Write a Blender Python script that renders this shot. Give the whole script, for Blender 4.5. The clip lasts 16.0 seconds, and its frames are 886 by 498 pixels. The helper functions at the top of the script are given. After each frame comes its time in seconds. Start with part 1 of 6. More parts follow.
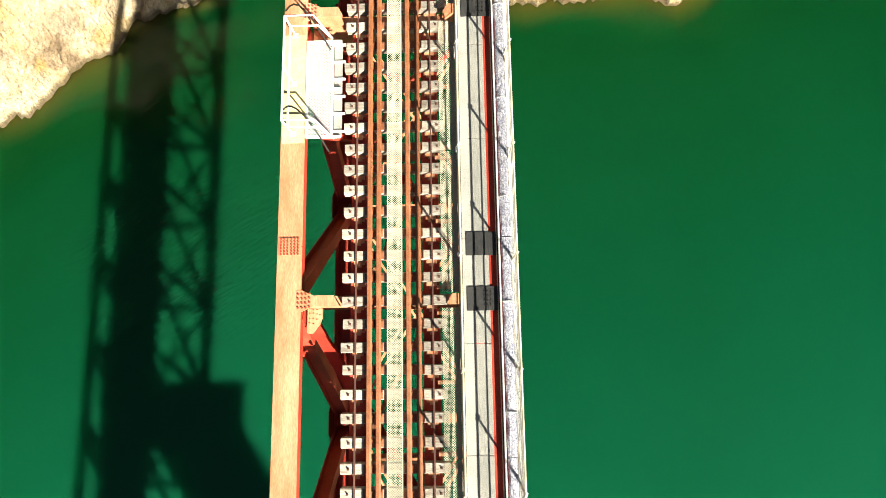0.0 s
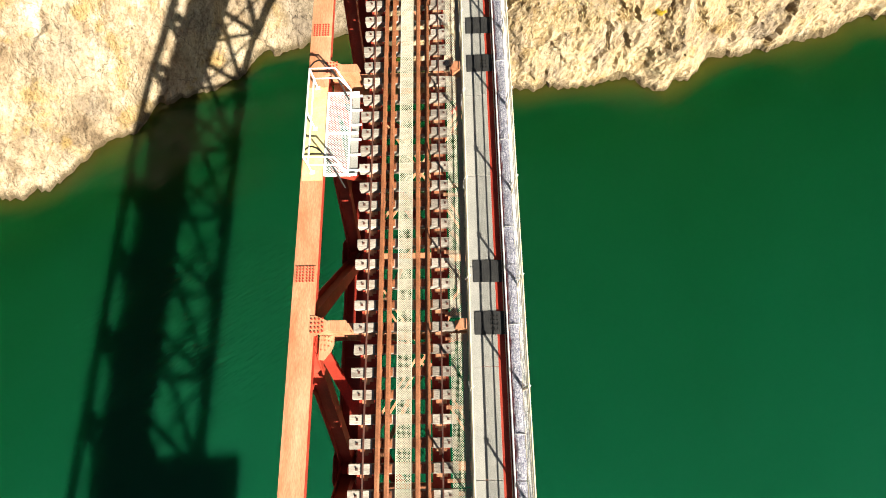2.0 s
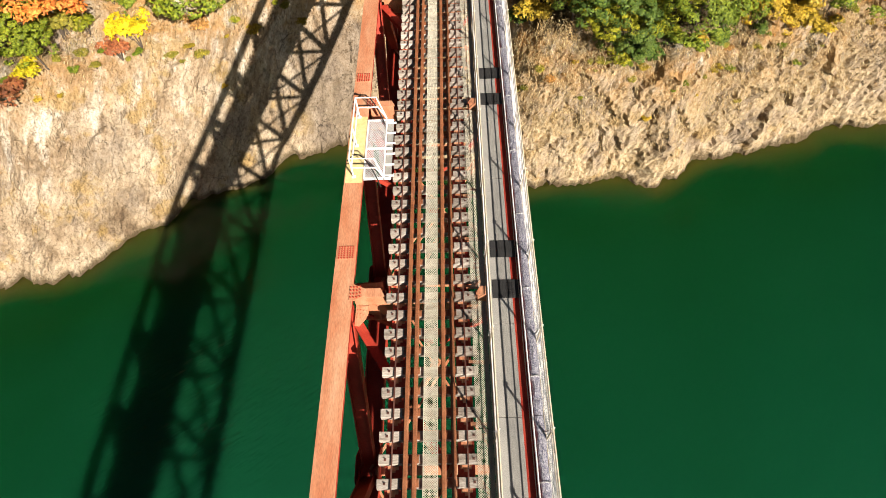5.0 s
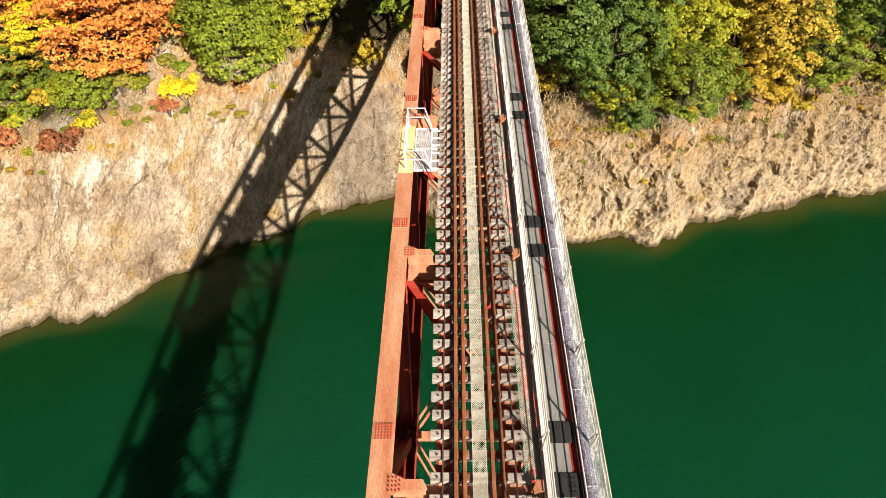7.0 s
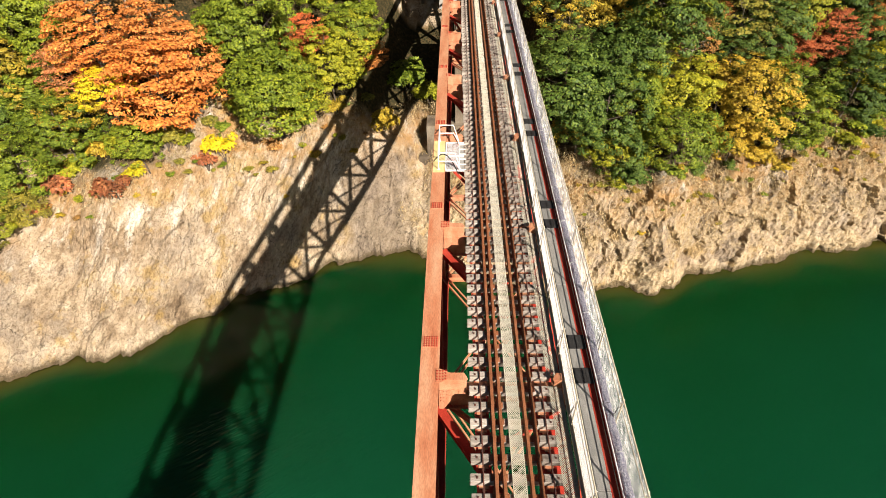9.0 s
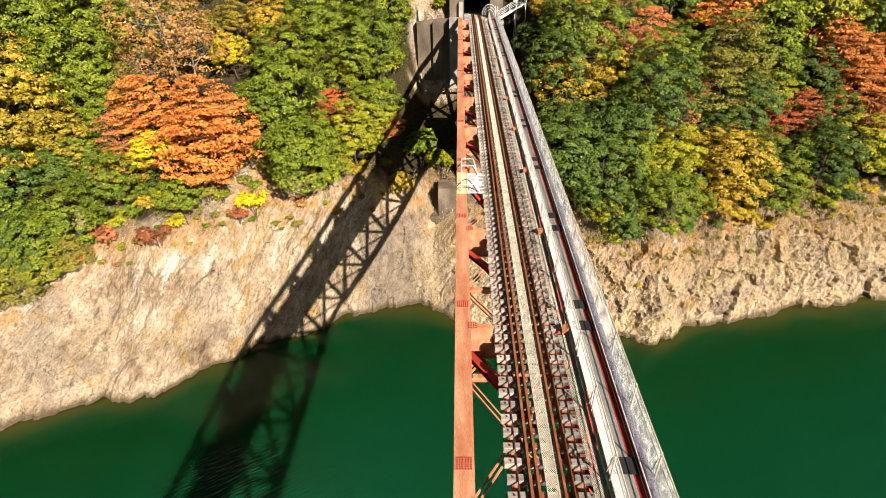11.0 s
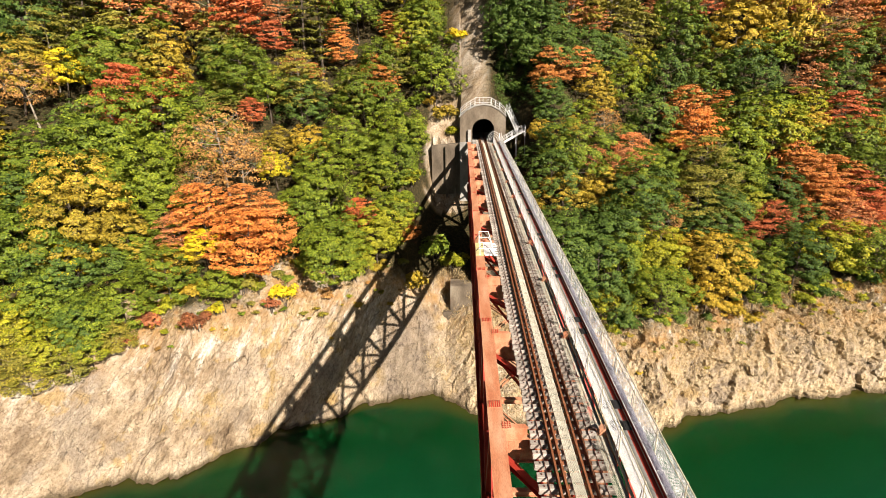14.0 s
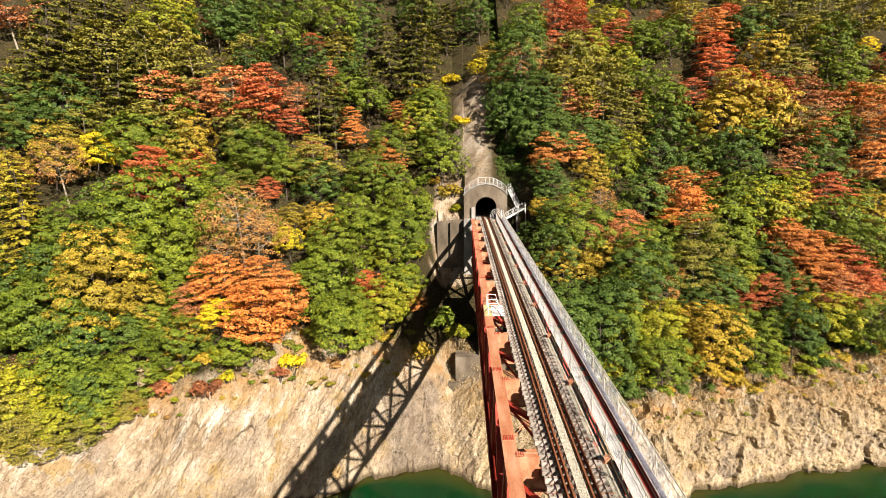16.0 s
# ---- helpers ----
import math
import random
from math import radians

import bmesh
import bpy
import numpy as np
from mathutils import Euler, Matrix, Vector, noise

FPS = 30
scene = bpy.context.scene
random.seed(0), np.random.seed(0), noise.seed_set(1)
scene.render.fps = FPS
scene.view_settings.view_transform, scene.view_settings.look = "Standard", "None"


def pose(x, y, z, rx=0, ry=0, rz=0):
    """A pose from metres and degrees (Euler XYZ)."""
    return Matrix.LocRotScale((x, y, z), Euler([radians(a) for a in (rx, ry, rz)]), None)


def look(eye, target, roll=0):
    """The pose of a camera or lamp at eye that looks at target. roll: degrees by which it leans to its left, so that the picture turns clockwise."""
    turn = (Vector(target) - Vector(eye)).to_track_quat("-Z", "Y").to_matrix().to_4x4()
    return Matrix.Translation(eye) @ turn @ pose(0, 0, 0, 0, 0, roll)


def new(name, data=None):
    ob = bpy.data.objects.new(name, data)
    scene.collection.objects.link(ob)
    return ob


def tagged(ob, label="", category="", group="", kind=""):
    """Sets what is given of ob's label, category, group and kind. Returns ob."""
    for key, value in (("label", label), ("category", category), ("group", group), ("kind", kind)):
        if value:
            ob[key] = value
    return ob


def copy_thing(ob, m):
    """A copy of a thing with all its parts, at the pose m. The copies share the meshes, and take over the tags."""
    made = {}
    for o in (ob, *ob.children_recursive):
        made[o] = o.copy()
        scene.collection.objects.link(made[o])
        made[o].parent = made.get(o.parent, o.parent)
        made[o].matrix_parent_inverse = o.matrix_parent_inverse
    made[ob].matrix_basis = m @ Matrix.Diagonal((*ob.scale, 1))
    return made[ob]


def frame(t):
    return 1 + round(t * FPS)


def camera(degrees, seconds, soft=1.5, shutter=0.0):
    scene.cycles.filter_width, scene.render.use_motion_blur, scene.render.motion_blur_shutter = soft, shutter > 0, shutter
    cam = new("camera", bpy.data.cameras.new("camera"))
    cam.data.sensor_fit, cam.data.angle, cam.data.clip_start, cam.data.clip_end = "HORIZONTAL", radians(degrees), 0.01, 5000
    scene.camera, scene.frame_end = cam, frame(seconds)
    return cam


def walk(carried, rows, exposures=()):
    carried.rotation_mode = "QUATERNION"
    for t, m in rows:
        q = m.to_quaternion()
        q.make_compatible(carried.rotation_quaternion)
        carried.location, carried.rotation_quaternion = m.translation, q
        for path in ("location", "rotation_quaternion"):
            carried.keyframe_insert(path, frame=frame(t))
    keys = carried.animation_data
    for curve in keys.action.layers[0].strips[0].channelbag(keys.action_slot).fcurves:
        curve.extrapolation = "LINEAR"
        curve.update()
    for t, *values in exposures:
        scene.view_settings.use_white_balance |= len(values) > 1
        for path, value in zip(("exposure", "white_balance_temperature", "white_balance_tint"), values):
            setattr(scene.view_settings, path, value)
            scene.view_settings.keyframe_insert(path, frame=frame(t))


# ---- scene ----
cam = camera(79.0, 16.0, soft=0.45)
PATH = [
    (0, (1.478, -0.73, 12.185), (1.424, -0.426, 10.209), -11.1),
    (0.5, (1.408, -1.066, 12.27), (1.353, -0.685, 10.308), -9.3),
    (1, (1.348, -1.398, 12.331), (1.294, -0.94, 10.385), -7.7),
    (1.5, (1.311, -1.742, 12.424), (1.259, -1.208, 10.497), -6.6),
    (2, (1.291, -2.156, 12.524), (1.24, -1.546, 10.62), -5.8),
    (2.5, (1.268, -2.653, 12.644), (1.219, -1.969, 10.765), -5.1),
    (3, (1.208, -3.266, 12.747), (1.16, -2.508, 10.897), -4.6),
    (3.5, (1.1, -3.945, 12.844), (1.053, -3.117, 11.024), -4.2),
    (4, (0.977, -4.692, 12.868), (0.931, -3.794, 11.082), -3.9),
    (4.2, (0.992, -5.005, 12.887), (0.935, -4.081, 11.114), -4.7),
    (6.3, (-0.002, -9.249, 13.214), (-0.06, -8.049, 11.615), -2.8),
    (6.5, (-0.129, -9.711, 13.224), (-0.185, -8.486, 11.644), -2.5),
    (7, (-0.508, -10.944, 13.267), (-0.559, -9.657, 11.736), -2.1),
    (7.5, (-0.72, -12.264, 13.284), (-0.773, -10.92, 11.804), -2.1),
    (8, (-1.025, -13.671, 13.258), (-1.078, -12.27, 11.832), -1.9),
    (8.5, (-1.3, -15.108, 13.255), (-1.353, -13.651, 11.886), -1.7),
    (9, (-1.505, -16.47, 13.202), (-1.561, -14.962, 11.889), -1.6),
    (11.3, (-2.611, -23.144, 13.089), (-2.672, -21.433, 12.056), -1.1),
    (11.5, (-2.679, -23.718, 13.078), (-2.739, -21.992, 12.07), -1.1),
    (12, (-2.785, -25.176, 12.955), (-2.848, -23.411, 12.016), -1.1),
    (12.5, (-2.916, -26.587, 12.75), (-2.982, -24.786, 11.883), -1.1),
    (13, (-3.035, -27.893, 12.622), (-3.106, -26.06, 11.826), -1.1),
    (13.5, (-3.225, -29.134, 12.505), (-3.298, -27.271, 11.781), -1.1),
    (14, (-3.546, -30.303, 12.37), (-3.618, -28.414, 11.718), -1.0),
    (14.5, (-3.896, -31.313, 12.235), (-3.967, -29.4, 11.654), -1.0),
    (15, (-4.141, -32.19, 12.12), (-4.21, -30.257, 11.611), -1.0),
    (15.5, (-4.224, -32.935, 12.035), (-4.295, -30.985, 11.597), -0.9),
    (16, (-4.195, -33.547, 11.988), (-4.267, -31.582, 11.623), -0.9),
]
EXPOSURES = [(0.0, 2.1, 6700, 2), (1.0, 1.92, 6700, 4), (2.0, 1.72, 6700, 6), (3.5, 1.34, 6700, 12), (6.5, 1.19, 6700, 13), (11.0, 1.21, 6700, 14), (16.0, 1.30, 6700, 14)]
walk(cam, [(t, look(eye, target, roll)) for t, eye, target, roll in PATH], EXPOSURES)

# ---- world, sun ----
SUN = Vector((0.832, -1.265, 1.0)).normalized()
world = bpy.data.worlds.new("sky")
world.use_nodes = True
scene.world = world
wn = world.node_tree.nodes
sky = wn.new("ShaderNodeTexSky")
sky.sky_type = "NISHITA"
sky.sun_disc = False
sky.sun_elevation = math.asin(SUN.z)
sky.sun_rotation = math.atan2(SUN.x, SUN.y)
world.node_tree.links.new(sky.outputs[0], wn["Background"].inputs[0])
wn["Background"].inputs[1].default_value = 0.016
sun = new("sun", bpy.data.lights.new("sun", "SUN"))
sun.data.energy, sun.data.angle, sun.data.color = 5.0, radians(0.53), (1.0, 0.93, 0.80)
sun.matrix_world = look(SUN * 120, (0, 0, 0))


# ---- materials ----
WATER = -32.67


def nodes_of(name):
    m = bpy.data.materials.new(name)
    m.use_nodes = True
    t = m.node_tree
    return m, t, t.nodes["Principled BSDF"]


def link(t, a, b):
    t.links.new(a, b)


def noise_node(t, scale, detail=6, rough=0.6, coord=None, dims=(1, 1, 1), lean=None):
    n = t.nodes.new("ShaderNodeTexNoise")
    n.inputs["Scale"].default_value, n.inputs["Detail"].default_value, n.inputs["Roughness"].default_value = scale, detail, rough
    mp = t.nodes.new("ShaderNodeMapping")
    mp.inputs["Scale"].default_value = dims
    if lean is not None:
        mp.vector_type = "TEXTURE"
        mp.inputs["Scale"].default_value = [1 / k for k in dims]
        mp.inputs["Rotation"].default_value = [radians(k) for k in lean]
    if coord is None:
        coord = t.nodes.new("ShaderNodeNewGeometry").outputs["Position"]
    link(t, coord, mp.inputs[0])
    link(t, mp.outputs[0], n.inputs["Vector"])
    return n


def ramp_node(t, fac, stops):
    r = t.nodes.new("ShaderNodeValToRGB")
    el = r.color_ramp.elements
    while len(el) < len(stops):
        el.new(0.5)
    for e, (p, c) in zip(el, stops):
        e.position, e.color = p, (*c, 1)
    link(t, fac, r.inputs[0])
    return r


def mix_node(t, fac, a, b, blend="MIX"):
    m = t.nodes.new("ShaderNodeMix")
    m.data_type, m.blend_type = "RGBA", blend
    for value, slot in ((fac, m.inputs[0]), (a, m.inputs[6]), (b, m.inputs[7])):
        if isinstance(value, (int, float)):
            slot.default_value = value
        elif isinstance(value, tuple):
            slot.default_value = (*value, 1)
        else:
            link(t, value, slot)
    return m.outputs[2]


def bump_node(t, p, height, strength, distance):
    b = t.nodes.new("ShaderNodeBump")
    b.inputs["Strength"].default_value, b.inputs["Distance"].default_value = strength, distance
    link(t, height, b.inputs["Height"])
    link(t, b.outputs[0], p.inputs["Normal"])
    return b


def surface(name, stops, scale, rough, metal=0.0, fine=25.0, grain=0.35, bump=0.003, dims=(1, 1, 1), spread=0.0, specular=0.4):
    """A surface with stains at one scale, grain at a finer one and a little relief."""
    m, t, p = nodes_of(name)
    big = noise_node(t, scale, 7, 0.62, dims=dims)
    col = ramp_node(t, big.outputs["Fac"], stops).outputs[0]
    small = noise_node(t, fine, 4, 0.6, dims=dims)
    g = ramp_node(t, small.outputs["Fac"], [(0.3, (1 - grain,) * 3), (0.7, (1 + grain * 0.4,) * 3)]).outputs[0]
    col = mix_node(t, 1.0, col, g, "MULTIPLY")
    if spread:
        info = t.nodes.new("ShaderNodeObjectInfo")
        r = ramp_node(t, info.outputs["Random"], [(0.0, (1 - spread,) * 3), (1.0, (1 + spread * 0.5,) * 3)]).outputs[0]
        col = mix_node(t, 1.0, col, r, "MULTIPLY")
    link(t, col, p.inputs["Base Color"])
    p.inputs["Roughness"].default_value, p.inputs["Metallic"].default_value = rough, metal
    p.inputs["Specular IOR Level"].default_value = specular
    bump_node(t, p, small.outputs["Fac"], 0.6, bump)
    return m


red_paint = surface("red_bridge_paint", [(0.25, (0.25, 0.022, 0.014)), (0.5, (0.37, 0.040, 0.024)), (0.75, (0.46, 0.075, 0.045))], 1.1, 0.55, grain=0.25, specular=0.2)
# Faded red, raised further to carry the sun's glare on top faces and beams.
faded_lit_paint = surface("faded_red_paint", [(0.25, (0.36, 0.105, 0.048)), (0.42, (0.46, 0.180, 0.092)), (0.58, (0.52, 0.255, 0.145)), (0.72, (0.57, 0.33, 0.205)), (0.84, (0.41, 0.14, 0.07))], 1.3, 0.55, grain=0.3, dims=(1.6, 0.35, 1))
rail_steel = surface("rusty_rail_steel", [(0.3, (0.17, 0.055, 0.022)), (0.6, (0.31, 0.120, 0.055)), (0.8, (0.42, 0.22, 0.13))], 2.5, 0.55, metal=0.15, grain=0.35)
rust_dark = surface("dark_rusty_steel", [(0.3, (0.05, 0.022, 0.018)), (0.7, (0.13, 0.05, 0.035))], 5.0, 0.6, grain=0.35)
sleeper_wood = surface("weathered_sleeper_wood", [(0.25, (0.17, 0.13, 0.105)), (0.45, (0.36, 0.31, 0.265)), (0.7, (0.52, 0.47, 0.42))], 3.0, 0.85, fine=40, grain=0.5, bump=0.006, dims=(0.25, 2.2, 2.2), spread=0.35, specular=0.2)
galvanised = surface("galvanised_steel", [(0.3, (0.42, 0.42, 0.43)), (0.7, (0.58, 0.58, 0.59))], 6.0, 0.5, metal=0.1, grain=0.2)
silver_net = surface("silver_netting", [(0.30, (0.07, 0.07, 0.10)), (0.46, (0.26, 0.26, 0.28)), (0.58, (0.60, 0.59, 0.58)), (0.75, (0.75, 0.74, 0.72))], 5.0, 0.5, metal=0.2, fine=30, grain=0.5)
cream_steel = surface("pale_galvanised_mesh", [(0.3, (0.44, 0.405, 0.32)), (0.7, (0.58, 0.54, 0.44))], 2.0, 0.6, grain=0.2)
pale_yellow = surface("pale_yellow_paint", [(0.3, (0.58, 0.46, 0.20)), (0.7, (0.74, 0.62, 0.32))], 3.0, 0.55, grain=0.25)
white_paint = surface("white_paint", [(0.3, (0.68, 0.68, 0.68)), (0.7, (0.84, 0.84, 0.84))], 4.0, 0.45, grain=0.12)
rail_pipe = surface("pale_cream_pipe", [(0.3, (0.45, 0.39, 0.28)), (0.7, (0.62, 0.56, 0.44))], 5.0, 0.5, grain=0.2)
walk_floor = surface("grey_walkway_plate", [(0.3, (0.24, 0.235, 0.225)), (0.55, (0.31, 0.30, 0.28)), (0.8, (0.37, 0.355, 0.33))], 1.3, 0.75, fine=60, grain=0.35, bump=0.006)
black_rubber = surface("black_rubber_mat", [(0.3, (0.016, 0.016, 0.018)), (0.7, (0.035, 0.034, 0.034))], 3.0, 0.75, grain=0.3)
black_hose = surface("black_hose", [(0.3, (0.015, 0.013, 0.012)), (0.7, (0.03, 0.026, 0.024))], 8.0, 0.5, grain=0.2)
concrete = surface("weathered_concrete", [(0.28, (0.070, 0.055, 0.040)), (0.5, (0.150, 0.118, 0.086)), (0.72, (0.25, 0.21, 0.16))], 0.45, 0.9, fine=9, grain=0.3, bump=0.02, dims=(1, 1, 0.45), specular=0.2)
pale_concrete = surface("grey_concrete", [(0.28, (0.19, 0.18, 0.165)), (0.5, (0.32, 0.305, 0.28)), (0.72, (0.42, 0.40, 0.37))], 0.5, 0.9, fine=9, grain=0.25, bump=0.02, dims=(1, 1, 0.5), specular=0.2)
tunnel_dark = surface("sooty_tunnel_lining", [(0.3, (0.03, 0.028, 0.026)), (0.7, (0.06, 0.055, 0.05))], 0.7, 0.95, grain=0.3)


def foil_material():
    m, t, p = nodes_of("crinkled_silver_sheet")
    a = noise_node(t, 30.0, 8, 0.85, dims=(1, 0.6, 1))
    # Dark creases and bright glints of the crumpled wrapping are put into the colour.
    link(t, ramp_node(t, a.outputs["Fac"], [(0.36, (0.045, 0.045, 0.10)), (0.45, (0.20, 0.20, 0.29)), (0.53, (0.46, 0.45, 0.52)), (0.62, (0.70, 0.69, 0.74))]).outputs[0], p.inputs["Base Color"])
    p.inputs["Roughness"].default_value, p.inputs["Metallic"].default_value = 0.42, 0.35
    b = noise_node(t, 22.0, 6, 0.8, dims=(1, 0.6, 1))
    bump_node(t, p, b.outputs["Fac"], 1.0, 0.03)
    return m


foil = foil_material()


def water_material():
    m, t, p = nodes_of("green_lake_water")
    at = t.nodes.new("ShaderNodeAttribute")
    at.attribute_name = "shallow"
    a = noise_node(t, 0.035, 4, 0.55)
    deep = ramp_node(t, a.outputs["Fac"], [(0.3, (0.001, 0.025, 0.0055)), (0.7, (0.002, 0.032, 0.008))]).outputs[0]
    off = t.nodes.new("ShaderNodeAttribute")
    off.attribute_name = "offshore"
    # Offshore tone is lightened to hold brighter exposure over open water in the colour.
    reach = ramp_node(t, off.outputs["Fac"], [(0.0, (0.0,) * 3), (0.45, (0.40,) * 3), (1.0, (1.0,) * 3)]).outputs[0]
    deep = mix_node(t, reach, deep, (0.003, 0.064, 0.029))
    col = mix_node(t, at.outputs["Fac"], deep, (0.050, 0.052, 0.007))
    link(t, col, p.inputs["Base Color"])
    p.inputs["Roughness"].default_value, p.inputs["IOR"].default_value = 0.13, 1.33
    p.inputs["Specular IOR Level"].default_value = 0.25
    p.inputs["Subsurface Weight"].default_value, p.inputs["Subsurface Scale"].default_value = 1.0, 9.0
    p.inputs["Subsurface Radius"].default_value = (0.5, 1.0, 0.8)
    w = noise_node(t, 1.5, 1, 0.4, dims=(0.55, 2.4, 1.0), lean=(0, 0, 35))
    rip = t.nodes.new("ShaderNodeAttribute")
    rip.attribute_name = "ripple"
    h = t.nodes.new("ShaderNodeMath")
    h.operation = "MULTIPLY"
    link(t, w.outputs["Fac"], h.inputs[0])
    link(t, rip.outputs["Fac"], h.inputs[1])
    bump_node(t, p, h.outputs[0], 0.8, 0.20)
    return m


water_mat = water_material()


def ground_material():
    m, t, p = nodes_of("rock_cliff_and_forest_floor")
    geo = t.nodes.new("ShaderNodeNewGeometry")
    pos = geo.outputs["Position"]
    big = noise_node(t, 0.20, 6, 0.64, pos)
    lean = (0, 27, 0)
    strata = noise_node(t, 0.85, 6, 0.66, pos, (1.0, 0.9, 0.16), lean)
    scratch = noise_node(t, 4.2, 4, 0.65, pos, (1.0, 1.0, 0.18), lean)
    fine = noise_node(t, 3.0, 4, 0.66, pos)
    rock = ramp_node(t, strata.outputs["Fac"], [(0.30, (0.20, 0.152, 0.110)), (0.43, (0.345, 0.275, 0.200)), (0.54, (0.435, 0.36, 0.272)), (0.70, (0.54, 0.475, 0.385))]).outputs[0]
    stain = ramp_node(t, big.outputs["Fac"], [(0.34, (0.46, 0.40, 0.35)), (0.43, (0.86, 0.80, 0.73)), (0.52, (1, 0.97, 0.92)), (0.66, (1.14, 1.13, 1.10))]).outputs[0]
    rock = mix_node(t, 1.0, rock, stain, "MULTIPLY")
    xyz = t.nodes.new("ShaderNodeSeparateXYZ")
    link(t, pos, xyz.inputs[0])
    upper = t.nodes.new("ShaderNodeMapRange")
    link(t, xyz.outputs["Z"], upper.inputs[0])
    upper.inputs[1].default_value, upper.inputs[2].default_value = WATER + 5.5, WATER + 11.0
    streak = noise_node(t, 0.75, 5, 0.66, pos, (1.0, 0.5, 0.10), lean)
    st = t.nodes.new("ShaderNodeMath")
    st.operation = "MULTIPLY"
    link(t, ramp_node(t, streak.outputs["Fac"], [(0.50, (0,) * 3), (0.62, (0.85,) * 3)]).outputs[0], st.inputs[0])
    link(t, upper.outputs[0], st.inputs[1])
    rock = mix_node(t, st.outputs[0], rock, (0.64, 0.59, 0.51))
    ochre = noise_node(t, 0.24, 6, 0.66, pos)
    grey = noise_node(t, 0.13, 6, 0.68, pos, (1.0, 1.0, 0.6), lean)
    rock = mix_node(t, ramp_node(t, grey.outputs["Fac"], [(0.52, (0,) * 3), (0.60, (0.6,) * 3)]).outputs[0], rock, (0.225, 0.185, 0.150))
    rock = mix_node(t, ramp_node(t, ochre.outputs["Fac"], [(0.55, (0,) * 3), (0.62, (0.60,) * 3)]).outputs[0], rock, (0.36, 0.235, 0.075))
    sl = t.nodes.new("ShaderNodeAttribute")
    sl.attribute_name = "slab"
    rock = mix_node(t, sl.outputs["Fac"], rock, ramp_node(t, strata.outputs["Fac"], [(0.35, (0.115, 0.088, 0.066)), (0.65, (0.285, 0.232, 0.182))]).outputs[0])
    grain = ramp_node(t, scratch.outputs["Fac"], [(0.30, (0.45, 0.40, 0.35)), (0.42, (0.88, 0.86, 0.84)), (0.52, (1, 1, 1)), (0.70, (1.14, 1.14, 1.12))]).outputs[0]
    rock = mix_node(t, 1.0, rock, grain, "MULTIPLY")
    speck = noise_node(t, 8.0, 3, 0.6, pos)
    rock = mix_node(t, 1.0, rock, ramp_node(t, speck.outputs["Fac"], [(0.28, (0.45, 0.40, 0.34)), (0.42, (0.93, 0.92, 0.90)), (0.52, (1, 1, 1)), (0.70, (1.12, 1.12, 1.10))]).outputs[0], "MULTIPLY")
    # cracks that lean with the beds
    warp = noise_node(t, 0.9, 4, 0.6, pos)
    shift = t.nodes.new("ShaderNodeVectorMath")
    shift.operation = "MULTIPLY_ADD"
    link(t, warp.outputs["Color"], shift.inputs[0])
    shift.inputs[1].default_value = (1.3, 1.3, 1.3)
    link(t, pos, shift.inputs[2])
    for size, width, depth in ((0.30, 0.016, 0.14), (1.3, 0.035, 0.5)):
        mp = t.nodes.new("ShaderNodeMapping")
        mp.vector_type = "TEXTURE"
        mp.inputs["Scale"].default_value, mp.inputs["Rotation"].default_value = (1.0, 1.0, 2.6), (0, radians(27), 0)
        link(t, shift.outputs[0], mp.inputs[0])
        vo = t.nodes.new("ShaderNodeTexVoronoi")
        vo.feature = "DISTANCE_TO_EDGE"
        vo.inputs["Scale"].default_value = size
        link(t, mp.outputs[0], vo.inputs["Vector"])
        here = ramp_node(t, vo.outputs["Distance"], [(0.0, (depth,) * 3), (width * 0.5, (0.9,) * 3), (width, (1,) * 3)]).outputs[0]
        some = ramp_node(t, (big if size < 1 else streak).outputs["Fac"], [(0.40, (0.15,) * 3), (0.56, (1,) * 3)]).outputs[0]
        rock = mix_node(t, some, rock, mix_node(t, 1.0, rock, here, "MULTIPLY"))
    # dry grass in patches
    grass = noise_node(t, 0.35, 6, 0.7, pos)
    straw = ramp_node(t, fine.outputs["Fac"], [(0.28, (0.12, 0.066, 0.03)), (0.39, (0.34, 0.245, 0.135)), (0.52, (0.45, 0.35, 0.215)), (0.68, (0.57, 0.48, 0.335))]).outputs[0]
    att = t.nodes.new("ShaderNodeAttribute")
    att.attribute_name = "straw"
    gm = t.nodes.new("ShaderNodeMath")
    gm.operation = "MULTIPLY"
    link(t, ramp_node(t, grass.outputs["Fac"], [(0.40, (0,) * 3), (0.56, (0.9,) * 3)]).outputs[0], gm.inputs[0])
    link(t, att.outputs["Fac"], gm.inputs[1])
    rust = noise_node(t, 0.4, 4, 0.6, pos)
    ru = t.nodes.new("ShaderNodeMath")
    ru.operation = "MULTIPLY"
    link(t, ramp_node(t, rust.outputs["Fac"], [(0.32, (0,) * 3), (0.48, (0.95,) * 3)]).outputs[0], ru.inputs[0])
    link(t, upper.outputs[0], ru.inputs[1])
    straw = mix_node(t, ru.outputs[0], straw, (0.36, 0.195, 0.065))
    rock = mix_node(t, gm.outputs[0], rock, straw)
    # leaf litter on the wooded slope
    soil = ramp_node(t, fine.outputs["Fac"], [(0.3, (0.016, 0.016, 0.007)), (0.5, (0.040, 0.034, 0.014)), (0.7, (0.10, 0.065, 0.028))]).outputs[0]
    wood = t.nodes.new("ShaderNodeAttribute")
    wood.attribute_name = "wooded"
    col = mix_node(t, wood.outputs["Fac"], rock, soil)
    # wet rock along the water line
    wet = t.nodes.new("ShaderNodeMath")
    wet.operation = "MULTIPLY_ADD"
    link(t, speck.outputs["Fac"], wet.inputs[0])
